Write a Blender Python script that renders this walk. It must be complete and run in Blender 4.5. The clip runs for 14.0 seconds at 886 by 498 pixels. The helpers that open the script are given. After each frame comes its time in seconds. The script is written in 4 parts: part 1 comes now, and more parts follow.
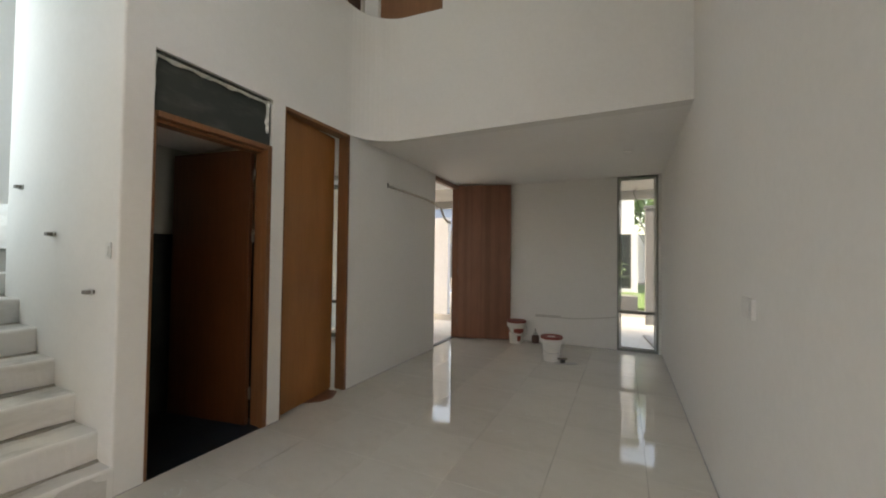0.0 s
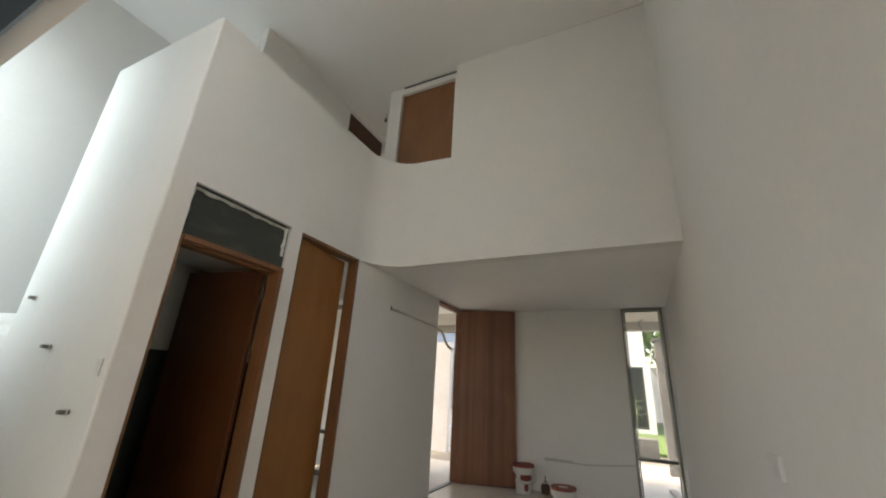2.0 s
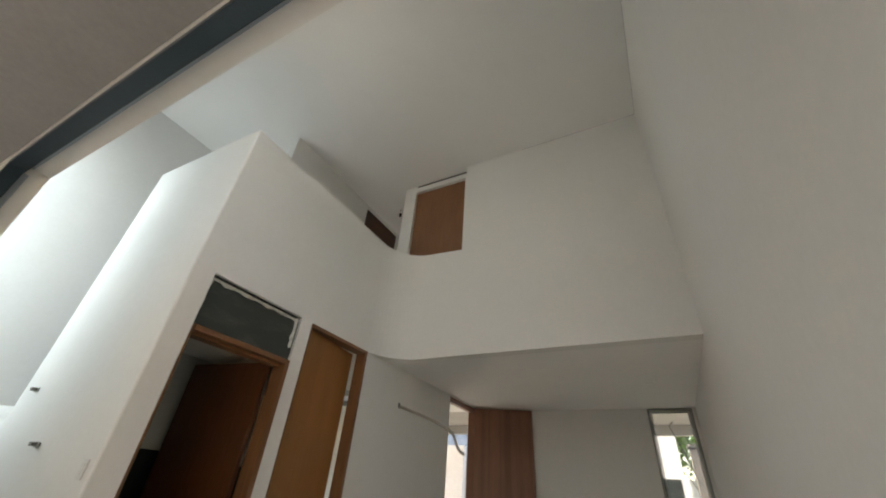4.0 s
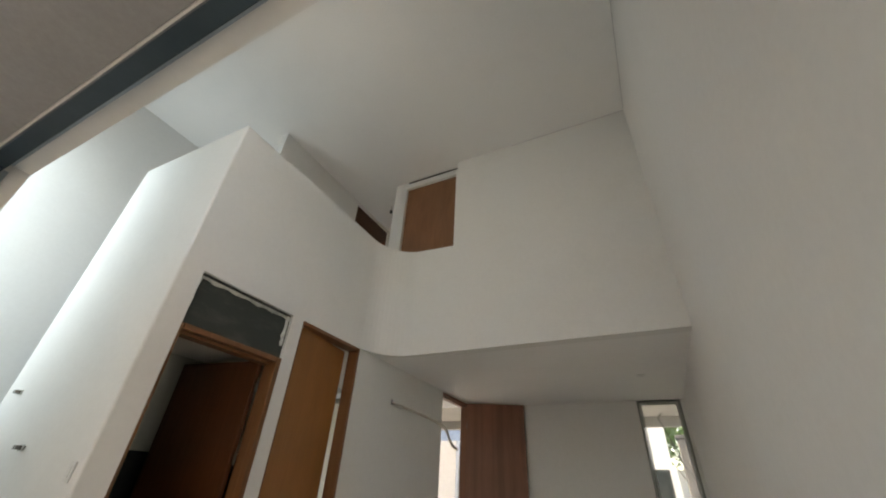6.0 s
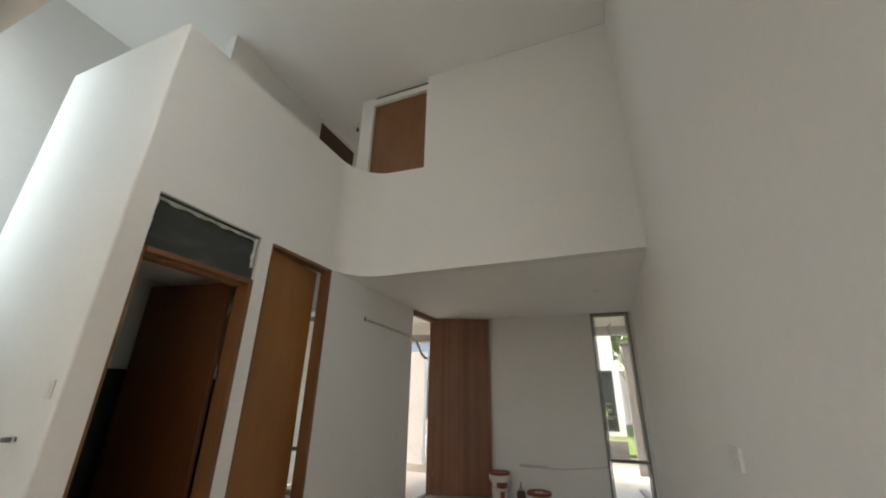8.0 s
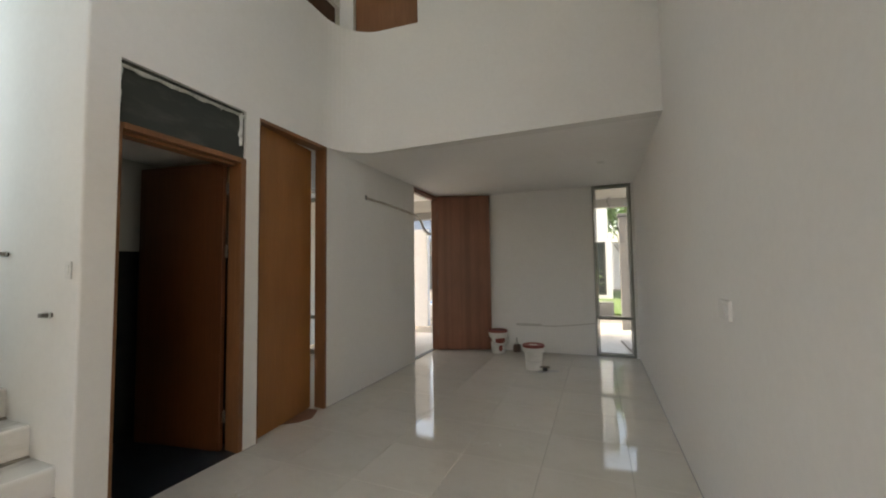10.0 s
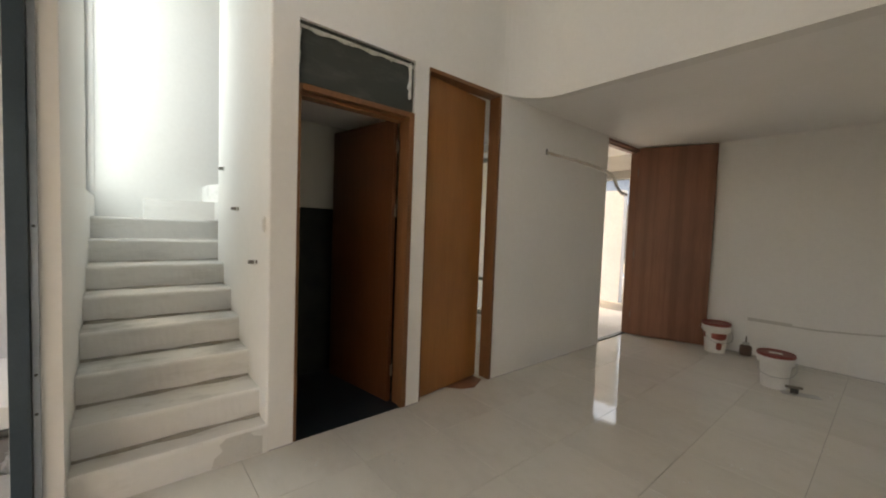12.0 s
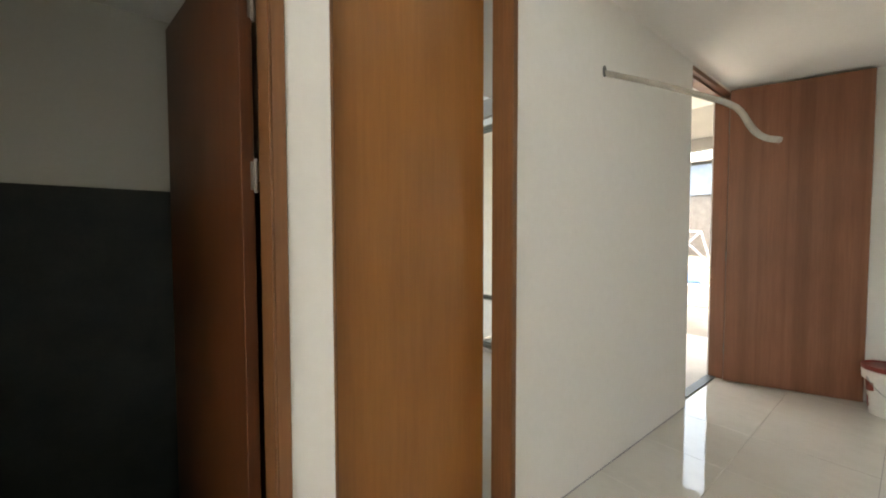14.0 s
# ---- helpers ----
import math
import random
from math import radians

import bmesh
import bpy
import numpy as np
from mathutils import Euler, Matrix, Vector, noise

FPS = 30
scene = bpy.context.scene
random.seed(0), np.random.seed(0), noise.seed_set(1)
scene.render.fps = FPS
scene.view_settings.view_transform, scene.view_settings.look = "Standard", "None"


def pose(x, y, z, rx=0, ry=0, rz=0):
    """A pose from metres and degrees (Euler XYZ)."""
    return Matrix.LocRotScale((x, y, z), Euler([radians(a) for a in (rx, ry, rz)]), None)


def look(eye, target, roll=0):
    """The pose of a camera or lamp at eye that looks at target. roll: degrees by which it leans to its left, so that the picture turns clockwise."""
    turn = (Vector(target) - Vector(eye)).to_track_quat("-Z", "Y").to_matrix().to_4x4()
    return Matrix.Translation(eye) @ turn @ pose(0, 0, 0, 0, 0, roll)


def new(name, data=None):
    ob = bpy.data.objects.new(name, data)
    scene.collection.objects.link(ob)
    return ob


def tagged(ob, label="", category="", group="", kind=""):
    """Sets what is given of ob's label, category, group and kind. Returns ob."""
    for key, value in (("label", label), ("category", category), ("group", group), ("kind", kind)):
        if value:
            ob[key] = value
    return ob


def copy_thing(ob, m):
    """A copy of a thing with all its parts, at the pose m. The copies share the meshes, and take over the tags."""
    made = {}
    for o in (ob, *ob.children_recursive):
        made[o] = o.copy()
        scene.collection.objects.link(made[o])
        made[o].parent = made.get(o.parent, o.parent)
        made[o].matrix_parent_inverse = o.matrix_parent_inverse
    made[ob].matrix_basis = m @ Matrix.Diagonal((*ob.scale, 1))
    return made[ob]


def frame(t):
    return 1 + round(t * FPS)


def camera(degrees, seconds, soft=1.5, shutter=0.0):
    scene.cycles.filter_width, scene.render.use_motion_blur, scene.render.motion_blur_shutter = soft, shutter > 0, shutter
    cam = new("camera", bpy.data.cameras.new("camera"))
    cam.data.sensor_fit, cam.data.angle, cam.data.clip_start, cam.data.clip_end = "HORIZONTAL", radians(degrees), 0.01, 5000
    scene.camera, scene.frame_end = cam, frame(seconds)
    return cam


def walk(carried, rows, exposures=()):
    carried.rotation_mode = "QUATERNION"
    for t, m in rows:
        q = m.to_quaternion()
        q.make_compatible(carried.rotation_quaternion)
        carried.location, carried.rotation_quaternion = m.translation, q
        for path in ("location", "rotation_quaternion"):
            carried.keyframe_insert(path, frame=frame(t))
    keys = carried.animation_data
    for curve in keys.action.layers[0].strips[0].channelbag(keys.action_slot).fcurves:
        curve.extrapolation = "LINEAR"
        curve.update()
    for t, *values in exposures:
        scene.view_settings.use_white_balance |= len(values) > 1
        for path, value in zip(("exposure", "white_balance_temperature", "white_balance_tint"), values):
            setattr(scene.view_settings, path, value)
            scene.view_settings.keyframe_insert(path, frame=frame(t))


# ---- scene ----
cam = camera(98.7, 14.0, 2.0)
PATH = [
    (0, (-0.102, 0.144, 1.372), (-0.961, 1.95, 1.419), 0.7),
    (0.5, (-0.086, 0.126, 1.415), (-0.943, 1.928, 1.543), 1.5),
    (1, (-0.067, 0.126, 1.399), (-0.945, 1.892, 1.729), 1.5),
    (1.5, (-0.071, 0.13, 1.379), (-0.931, 1.865, 1.881), 2.2),
    (2, (-0.067, 0.124, 1.402), (-0.917, 1.806, 2.071), 3.2),
    (2.5, (-0.056, 0.127, 1.403), (-0.894, 1.741, 2.233), 3.6),
    (3, (-0.05, 0.122, 1.4), (-0.884, 1.681, 2.335), 3.7),
    (3.5, (-0.053, 0.128, 1.403), (-0.882, 1.636, 2.422), 4.2),
    (4, (-0.041, 0.119, 1.409), (-0.88, 1.575, 2.494), 4.8),
    (6.5, (-0.052, 0.12, 1.401), (-0.844, 1.623, 2.456), 3.2),
    (7, (-0.045, 0.112, 1.41), (-0.838, 1.675, 2.374), 2.8),
    (7.5, (-0.071, 0.109, 1.4), (-0.836, 1.739, 2.27), 1.3),
    (8, (-0.072, 0.101, 1.393), (-0.785, 1.826, 2.112), 1.0),
    (8.2, (-0.098, 0.105, 1.389), (-0.794, 1.856, 2.059), 0.6),
    (10.3, (-0.138, 0.155, 1.358), (-0.919, 1.995, 1.424), -0.2),
    (10.5, (-0.145, 0.155, 1.351), (-1.021, 1.952, 1.414), 0.1),
    (11, (-0.187, 0.208, 1.348), (-1.268, 1.89, 1.34), 0.3),
    (11.5, (-0.222, 0.425, 1.373), (-1.604, 1.871, 1.363), -0.2),
    (12, (-0.303, 0.645, 1.395), (-1.832, 1.93, 1.295), 2.1),
    (12.5, (-0.556, 0.925, 1.385), (-2.099, 2.192, 1.278), 1.1),
    (13, (-0.851, 1.278, 1.365), (-2.401, 2.538, 1.256), 0.5),
    (13.3, (-1.06, 1.484, 1.371), (-2.652, 2.689, 1.256), 1.3),
    (13.5, (-1.206, 1.636, 1.361), (-2.835, 2.793, 1.27), 2.1),
    (14, (-1.598, 2.002, 1.356), (-3.158, 3.252, 1.277), -0.1),
]
walk(cam, [(t, look(eye, target, roll)) for t, eye, target, roll in PATH],
     [(0.0, 2.74, 9100, 9), (8.0, 2.74, 9100, 9), (10.5, 2.74, 9100, 9), (11.0, 2.79, 9200, 9), (11.5, 2.84, 9700, 10), (12.0, 2.88, 10200, 11), (12.5, 2.98, 10700, 11),
      (13.0, 3.13, 11000, 12), (13.5, 3.4, 11100, 12), (14.0, 3.9, 9350, 6)])

# ---- light: bright hazy daylight ----
world = bpy.data.worlds.new("sky_world")
scene.world = world
world.use_nodes = True
wn = world.node_tree.nodes
sky = wn.new("ShaderNodeTexSky")
sky.sky_type = "NISHITA"
sky.sun_disc = False
sky.sun_elevation = radians(68.4)
sky.sun_rotation = radians(251.6)
sky.air_density, sky.dust_density, sky.ozone_density = 1.0, 4.0, 1.0
world.node_tree.links.new(sky.outputs[0], wn["Background"].inputs[0])
wn["Background"].inputs[1].default_value = 0.15
sun_data = bpy.data.lights.new("sun", "SUN")
sun_data.energy, sun_data.angle, sun_data.color = 0.75, radians(12), (0.95, 0.99, 1.0)
sun = new("sun", sun_data)
sun.matrix_world = look((-3.0, -1.0, 8.0), (0, 0, 0))


def sky_light(name, x, z, w, hgt, watts):
    """Skylight standing in a window opening of the stair side."""
    d = bpy.data.lights.new(name, "AREA")
    d.shape, d.size, d.size_y, d.energy, d.color = "RECTANGLE", w, hgt, watts, (0.52, 0.73, 1.0)
    new(name, d).matrix_world = look((x, 0.39, z), (x, 1.39, z))


sky_light("sky_light_stair", -4.55, 3.05, 0.86, 2.8, 5.1)


# ---- materials ----
def nodes_of(name, rough=0.5, metal=0.0):
    m = bpy.data.materials.new(name)
    m.use_nodes = True
    nt = m.node_tree
    b = nt.nodes["Principled BSDF"]
    b.inputs["Roughness"].default_value = rough
    b.inputs["Metallic"].default_value = metal
    return m, nt, b


def noise_tex(nt, scale, detail=4.0, stretch=None, rough=0.6):
    co = nt.nodes.new("ShaderNodeTexCoord")
    mp = nt.nodes.new("ShaderNodeMapping")
    if stretch:
        mp.inputs["Scale"].default_value = stretch
    n = nt.nodes.new("ShaderNodeTexNoise")
    n.inputs["Scale"].default_value = scale
    n.inputs["Detail"].default_value = detail
    n.inputs["Roughness"].default_value = rough
    nt.links.new(co.outputs["Object"], mp.inputs[0])
    nt.links.new(mp.outputs[0], n.inputs["Vector"])
    return n.outputs[0]


def ramp(nt, fac, stops):
    r = nt.nodes.new("ShaderNodeValToRGB")
    while len(r.color_ramp.elements) < len(stops):
        r.color_ramp.elements.new(0.5)
    for e, (p, c) in zip(r.color_ramp.elements, stops):
        e.position = p
        e.color = (*c, 1)
    nt.links.new(fac, r.inputs[0])
    return r.outputs[0]


def mix(nt, fac, a, b, mode="MIX"):
    m = nt.nodes.new("ShaderNodeMix")
    m.data_type = "RGBA"
    m.blend_type = mode
    for sock, v in ((m.inputs[0], fac), (m.inputs[6], a), (m.inputs[7], b)):
        if hasattr(v, "links"):
            nt.links.new(v, sock)
        elif isinstance(v, tuple):
            sock.default_value = (*v, 1)
        else:
            sock.default_value = v
    return m.outputs[2]


def bump(nt, b, height, strength=0.2, distance=0.01):
    n = nt.nodes.new("ShaderNodeBump")
    n.inputs["Strength"].default_value = strength
    n.inputs["Distance"].default_value = distance
    nt.links.new(height, n.inputs["Height"])
    nt.links.new(n.outputs[0], b.inputs["Normal"])


def mottled(name, dark, light, scale=3.0, rough=0.6, metal=0.0, fine=60.0, relief=0.15, stretch=None, spread=(0.3, 0.7)):
    """Two-scale mottle between two colours with fine relief."""
    m, nt, b = nodes_of(name, rough, metal)
    big = noise_tex(nt, scale, 5, stretch)
    small = noise_tex(nt, fine, 3, stretch)
    c1 = ramp(nt, big, [(spread[0], dark), (spread[1], light)])
    c2 = ramp(nt, small, [(0.3, (0.9, 0.9, 0.9)), (0.7, (1, 1, 1))])
    nt.links.new(mix(nt, 1.0, c1, c2, "MULTIPLY"), b.inputs["Base Color"])
    if relief:
        bump(nt, b, small, relief, 0.004)
    return m


def wood(name, dark, light, stripe=None, rough=0.42, plank=None):
    """Veneer with grain along z; plank: (axis scale) for book-matched strips of differing tone."""
    m, nt, b = nodes_of(name, rough)
    grain = noise_tex(nt, 9.0, 6, (9, 9, 0.35), 0.65)
    fine = noise_tex(nt, 60.0, 3, (6, 6, 0.12), 0.7)
    c = ramp(nt, grain, [(0.28, dark), (0.72, light)])
    f = ramp(nt, fine, [(0.3, (0.95, 0.94, 0.93)), (0.65, (1, 1, 1))])
    c = mix(nt, 1.0, c, f, "MULTIPLY")
    blotch = noise_tex(nt, 2.4, 4, (1.6, 1.6, 0.6), 0.6)
    c = mix(nt, 1.0, c, ramp(nt, blotch, [(0.32, (0.85, 0.82, 0.78)), (0.62, (1.0, 1.0, 1.0))]), "MULTIPLY")
    if plank:
        band = noise_tex(nt, plank, 0, (1, 1, 0.0001))
        tone = ramp(nt, band, [(0.34, (0.74, 0.66, 0.58)), (0.42, (0.80, 0.74, 0.66)), (0.45, (0.94, 0.92, 0.90)), (0.53, (1, 1, 1)), (0.57, (0.86, 0.80, 0.74)), (0.66, (1.0, 0.98, 0.96))])
        c = mix(nt, 1.0, c, tone, "MULTIPLY")
    nt.links.new(c, b.inputs["Base Color"])
    bump(nt, b, fine, 0.12, 0.002)
    return m


def stained(name, base, stain, rough=0.7, scale=2.5, amount=0.5, fine=45.0, stretch=None, relief=0.3):
    m, nt, b = nodes_of(name, rough)
    n1 = noise_tex(nt, scale, 8, stretch, 0.7)
    n2 = noise_tex(nt, fine, 4)
    f = ramp(nt, n1, [(0.5, (0, 0, 0)), (0.75, (amount,) * 3)])
    c = mix(nt, f, base, stain)
    c = mix(nt, 1.0, c, ramp(nt, n2, [(0.3, (0.97, 0.97, 0.97)), (0.7, (1, 1, 1))]), "MULTIPLY")
    nt.links.new(c, b.inputs["Base Color"])
    bump(nt, b, n2, relief, 0.004)
    return m


def tile_material(name):
    """Glossy cream porcelain with faint veins and dust."""
    m, nt, b = nodes_of(name, 0.12)
    info = nt.nodes.new("ShaderNodeObjectInfo")
    vein = noise_tex(nt, 1.6, 8, (1.0, 2.2, 1.0), 0.65)
    c = ramp(nt, vein, [(0.3, (0.62, 0.595, 0.535)), (0.5, (0.68, 0.655, 0.595)), (0.7, (0.70, 0.675, 0.62))])
    tone = ramp(nt, info.outputs["Random"], [(0.0, (0.95, 0.95, 0.945)), (1.0, (1, 1, 1))])
    c = mix(nt, 1.0, c, tone, "MULTIPLY")
    dust = noise_tex(nt, 5.0, 8, None, 0.75)
    nt.links.new(mix(nt, ramp(nt, dust, [(0.55, (0, 0, 0)), (0.8, (0.45, 0.45, 0.45))]), c, (0.50, 0.475, 0.44)), b.inputs["Base Color"])
    nt.links.new(ramp(nt, dust, [(0.35, (0.02, 0.02, 0.02)), (0.75, (0.10, 0.10, 0.10))]), b.inputs["Roughness"])
    bump(nt, b, noise_tex(nt, 4.0, 2), 0.02, 0.02)
    return m


def glass_material(name):
    m, nt, b = nodes_of(name, 0.02)
    b.inputs["Transmission Weight"].default_value = 1.0
    b.inputs["IOR"].default_value = 1.45
    b.inputs["Base Color"].default_value = (0.96, 0.98, 0.97, 1)
    return m


PLASTER = stained("white_plaster", (0.80, 0.79, 0.765), (0.72, 0.705, 0.67), 0.75, 0.9, 0.4, 28.0, None, 0.03)
CEIL = stained("ceiling_paint", (0.86, 0.85, 0.83), (0.72, 0.71, 0.68), 0.8, 0.7, 0.3, 50.0, None, 0.1)
ROUGH_STEP = stained("whitewashed_concrete", (0.80, 0.79, 0.765), (0.46, 0.435, 0.39), 0.85, 2.2, 0.6, 22.0, (1.0, 0.6, 2.4), 0.5)
STEP_DIRT = stained("stair_dirt", (0.40, 0.372, 0.325), (0.22, 0.20, 0.17), 0.95, 9.0, 0.9, 60.0, None, 0.8)
DUSTY_TREAD = stained("dusty_tread", (0.66, 0.645, 0.615), (0.27, 0.25, 0.215), 0.9, 2.6, 0.95, 22.0, (1.6, 0.7, 1.5), 0.5)
GREY_RENDER = mottled("grey_render", (0.29, 0.29, 0.295), (0.36, 0.36, 0.365), 1.2, 0.85, 0, 40, 0.3)
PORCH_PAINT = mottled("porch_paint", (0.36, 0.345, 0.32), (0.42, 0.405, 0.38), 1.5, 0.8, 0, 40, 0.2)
BLUE_STEEL = mottled("blue_grey_aluminium", (0.034, 0.056, 0.074), (0.052, 0.080, 0.102), 3, 0.4, 0.3, 90, 0.05)
ALU_CHANNEL = mottled("brushed_channel", (0.36, 0.42, 0.47), (0.47, 0.53, 0.58), 4, 0.4, 0.7, 90, 0.05)
DARK_FRAME = mottled("dark_window_aluminium", (0.05, 0.052, 0.048), (0.085, 0.086, 0.08), 4, 0.45, 0.4, 90, 0.05)
WOOD_FRAME = wood("door_frame_veneer", (0.17, 0.070, 0.028), (0.25, 0.112, 0.048))
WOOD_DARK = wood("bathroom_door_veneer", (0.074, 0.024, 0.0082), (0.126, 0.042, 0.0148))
WOOD_LIGHT = wood("bedroom_door_veneer", (0.325, 0.130, 0.033), (0.395, 0.162, 0.045))
WOOD_RED = wood("front_door_veneer", (0.20, 0.079, 0.042), (0.265, 0.110, 0.062), plank=4.6)
WOOD_UP = wood("upper_door_veneer", (0.20, 0.085, 0.034), (0.28, 0.125, 0.055))
TRANSOM = stained("dark_sealant_panel", (0.034, 0.040, 0.036), (0.10, 0.105, 0.092), 0.55, 3.0, 0.8, 25.0, (1, 1, 3), 0.4)
RAW_EDGE = stained("raw_mortar", (0.64, 0.65, 0.62), (0.14, 0.15, 0.14), 0.9, 14.0, 0.9, 50.0, None, 0.6)
TILE = tile_material("porcelain_tile")
DARK_CEMENT = mottled("dark_cement", (0.085, 0.085, 0.085), (0.13, 0.13, 0.128), 3, 0.85, 0, 30, 0.3)
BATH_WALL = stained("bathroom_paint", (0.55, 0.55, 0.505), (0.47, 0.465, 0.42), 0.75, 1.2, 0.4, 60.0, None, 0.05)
GROUT = mottled("grout", (0.24, 0.225, 0.20), (0.36, 0.34, 0.31), 6, 0.9)
BLACK_TILE = mottled("black_wall_tile", (0.012, 0.016, 0.0155), (0.024, 0.030, 0.029), 5, 0.6, 0, 80, 0.1)
BLACK_FLOOR = mottled("dark_blue_floor_tile", (0.012, 0.020, 0.030), (0.020, 0.032, 0.046), 5, 0.4, 0, 80, 0.1)
BLACK_TILE.node_tree.nodes["Principled BSDF"].inputs["Specular IOR Level"].default_value = 0.3
GLASS = glass_material("window_glass")
STEEL = mottled("galvanised_steel", (0.30, 0.30, 0.30), (0.42, 0.42, 0.42), 9, 0.4, 0.9, 90, 0.05)
BUCKET_WHITE = mottled("bucket_plastic", (0.70, 0.68, 0.64), (0.80, 0.78, 0.75), 6, 0.4, 0, 60, 0.05)
BUCKET_RED = mottled("red_lid_plastic", (0.20, 0.030, 0.022), (0.28, 0.045, 0.032), 6, 0.45, 0, 60, 0.05)
LABEL_RED = mottled("red_printed_label", (0.22, 0.040, 0.028), (0.36, 0.075, 0.05), 8, 0.5, 0, 60, 0.0)
CONDUIT = mottled("cream_conduit", (0.33, 0.30, 0.26), (0.45, 0.41, 0.36), 12, 0.6, 0, 60, 0.2)
SWITCH = mottled("switch_plastic", (0.72, 0.71, 0.685), (0.78, 0.77, 0.75), 9, 0.45, 0, 60, 0.0)
GRASS = mottled("lawn", (0.040, 0.080, 0.016), (0.085, 0.145, 0.032), 2.5, 0.9, 0, 30, 0.6)
PAVING = mottled("pale_concrete_paving", (0.27, 0.26, 0.245), (0.34, 0.33, 0.313), 1.5, 0.85, 0, 25, 0.4)
CREAM_PAVING = mottled("cream_screed_paving", (0.46, 0.44, 0.405), (0.55, 0.53, 0.495), 1.5, 0.8, 0, 25, 0.3)
EARTH = mottled("sandy_earth", (0.115, 0.105, 0.094), (0.185, 0.17, 0.152), 2.0, 0.95, 0, 14, 0.8)
NEIGHBOUR = mottled("neighbour_render", (0.54, 0.535, 0.545), (0.61, 0.605, 0.615), 0.9, 0.85, 0, 30, 0.2)
PILLAR = mottled("raw_cement_render", (0.15, 0.138, 0.132), (0.22, 0.205, 0.195), 2.5, 0.9, 0, 25, 0.5)
LEAF = mottled("leaf_green", (0.16, 0.25, 0.09), (0.27, 0.38, 0.16), 7, 0.6, 0, 30, 0)
BARK = mottled("bark", (0.16, 0.14, 0.115), (0.26, 0.23, 0.20), 8, 0.9, 0, 30, 0.8)
TARP = mottled("blue_tarpaulin", (0.035, 0.12, 0.30), (0.09, 0.21, 0.42), 5, 0.5, 0, 30, 0.3)
BLUE_PALE = mottled("pale_blue_paint", (0.17, 0.22, 0.30), (0.23, 0.29, 0.38), 3, 0.7)
LUM = mottled("lamp_ring", (0.75, 0.75, 0.72), (0.8, 0.8, 0.78), 3, 0.4, 0, 60, 0)
ALU_WINDOW = mottled("grey_green_aluminium", (0.23, 0.245, 0.22), (0.31, 0.325, 0.30), 4, 0.45, 0.3, 90, 0.05)
STEP_PATCH = stained("bare_cement_patch", (0.64, 0.625, 0.595), (0.48, 0.46, 0.425), 0.9, 6.0, 0.8, 40.0, None, 0.4)
PALE_MORTAR = stained("pale_mortar", (0.58, 0.565, 0.53), (0.43, 0.415, 0.385), 0.9, 9.0, 0.8, 50.0, None, 0.4)
HINGE = mottled("dull_hinge_steel", (0.15, 0.135, 0.118), (0.21, 0.19, 0.17), 8, 0.5, 0.2, 60, 0)
BOTTLE = mottled("brown_bottle", (0.085, 0.040, 0.026), (0.14, 0.07, 0.045), 8, 0.3, 0, 60, 0)
BRASS = mottled("hinge_metal", (0.50, 0.49, 0.46), (0.62, 0.61, 0.58), 8, 0.35, 0.85, 60, 0)


# ---- mesh helpers ----
def box(bm, x0, x1, y0, y1, z0, z1, bevel=0.0):
    m = Matrix.Translation(((x0 + x1) / 2, (y0 + y1) / 2, (z0 + z1) / 2)) @ Matrix.Diagonal((x1 - x0, y1 - y0, z1 - z0, 1))
    geo = bmesh.ops.create_cube(bm, size=1, matrix=m)
    if bevel:
        edges = {e for v in geo["verts"] for e in v.link_edges}
        bmesh.ops.bevel(bm, geom=list(edges), offset=bevel, segments=2, affect="EDGES", profile=0.5)
    return bm


def part(name, bm, material, parent=None, label="", smooth=False):
    bmesh.ops.recalc_face_normals(bm, faces=bm.faces)
    me = bpy.data.meshes.new(name)
    bm.to_mesh(me)
    bm.free()
    if smooth:
        for p in me.polygons:
            p.use_smooth = True
    me.materials.append(material)
    ob = new(name, me)
    if parent:
        ob.parent = parent
    if label:
        ob["label"] = label
    return ob


def one_box(name, dims, material, parent=None, label="", bevel=0.0):
    return part(name, box(bmesh.new(), *dims, bevel), material, parent, label)


def structure(ob, label="", category=""):
    return tagged(ob, label, category, kind="structure")


def empty(name, x=0, y=0, z=0, rz=0):
    ob = new(name)
    ob.empty_display_size = 0.1
    ob.matrix_world = pose(x, y, z, 0, 0, rz)
    return ob


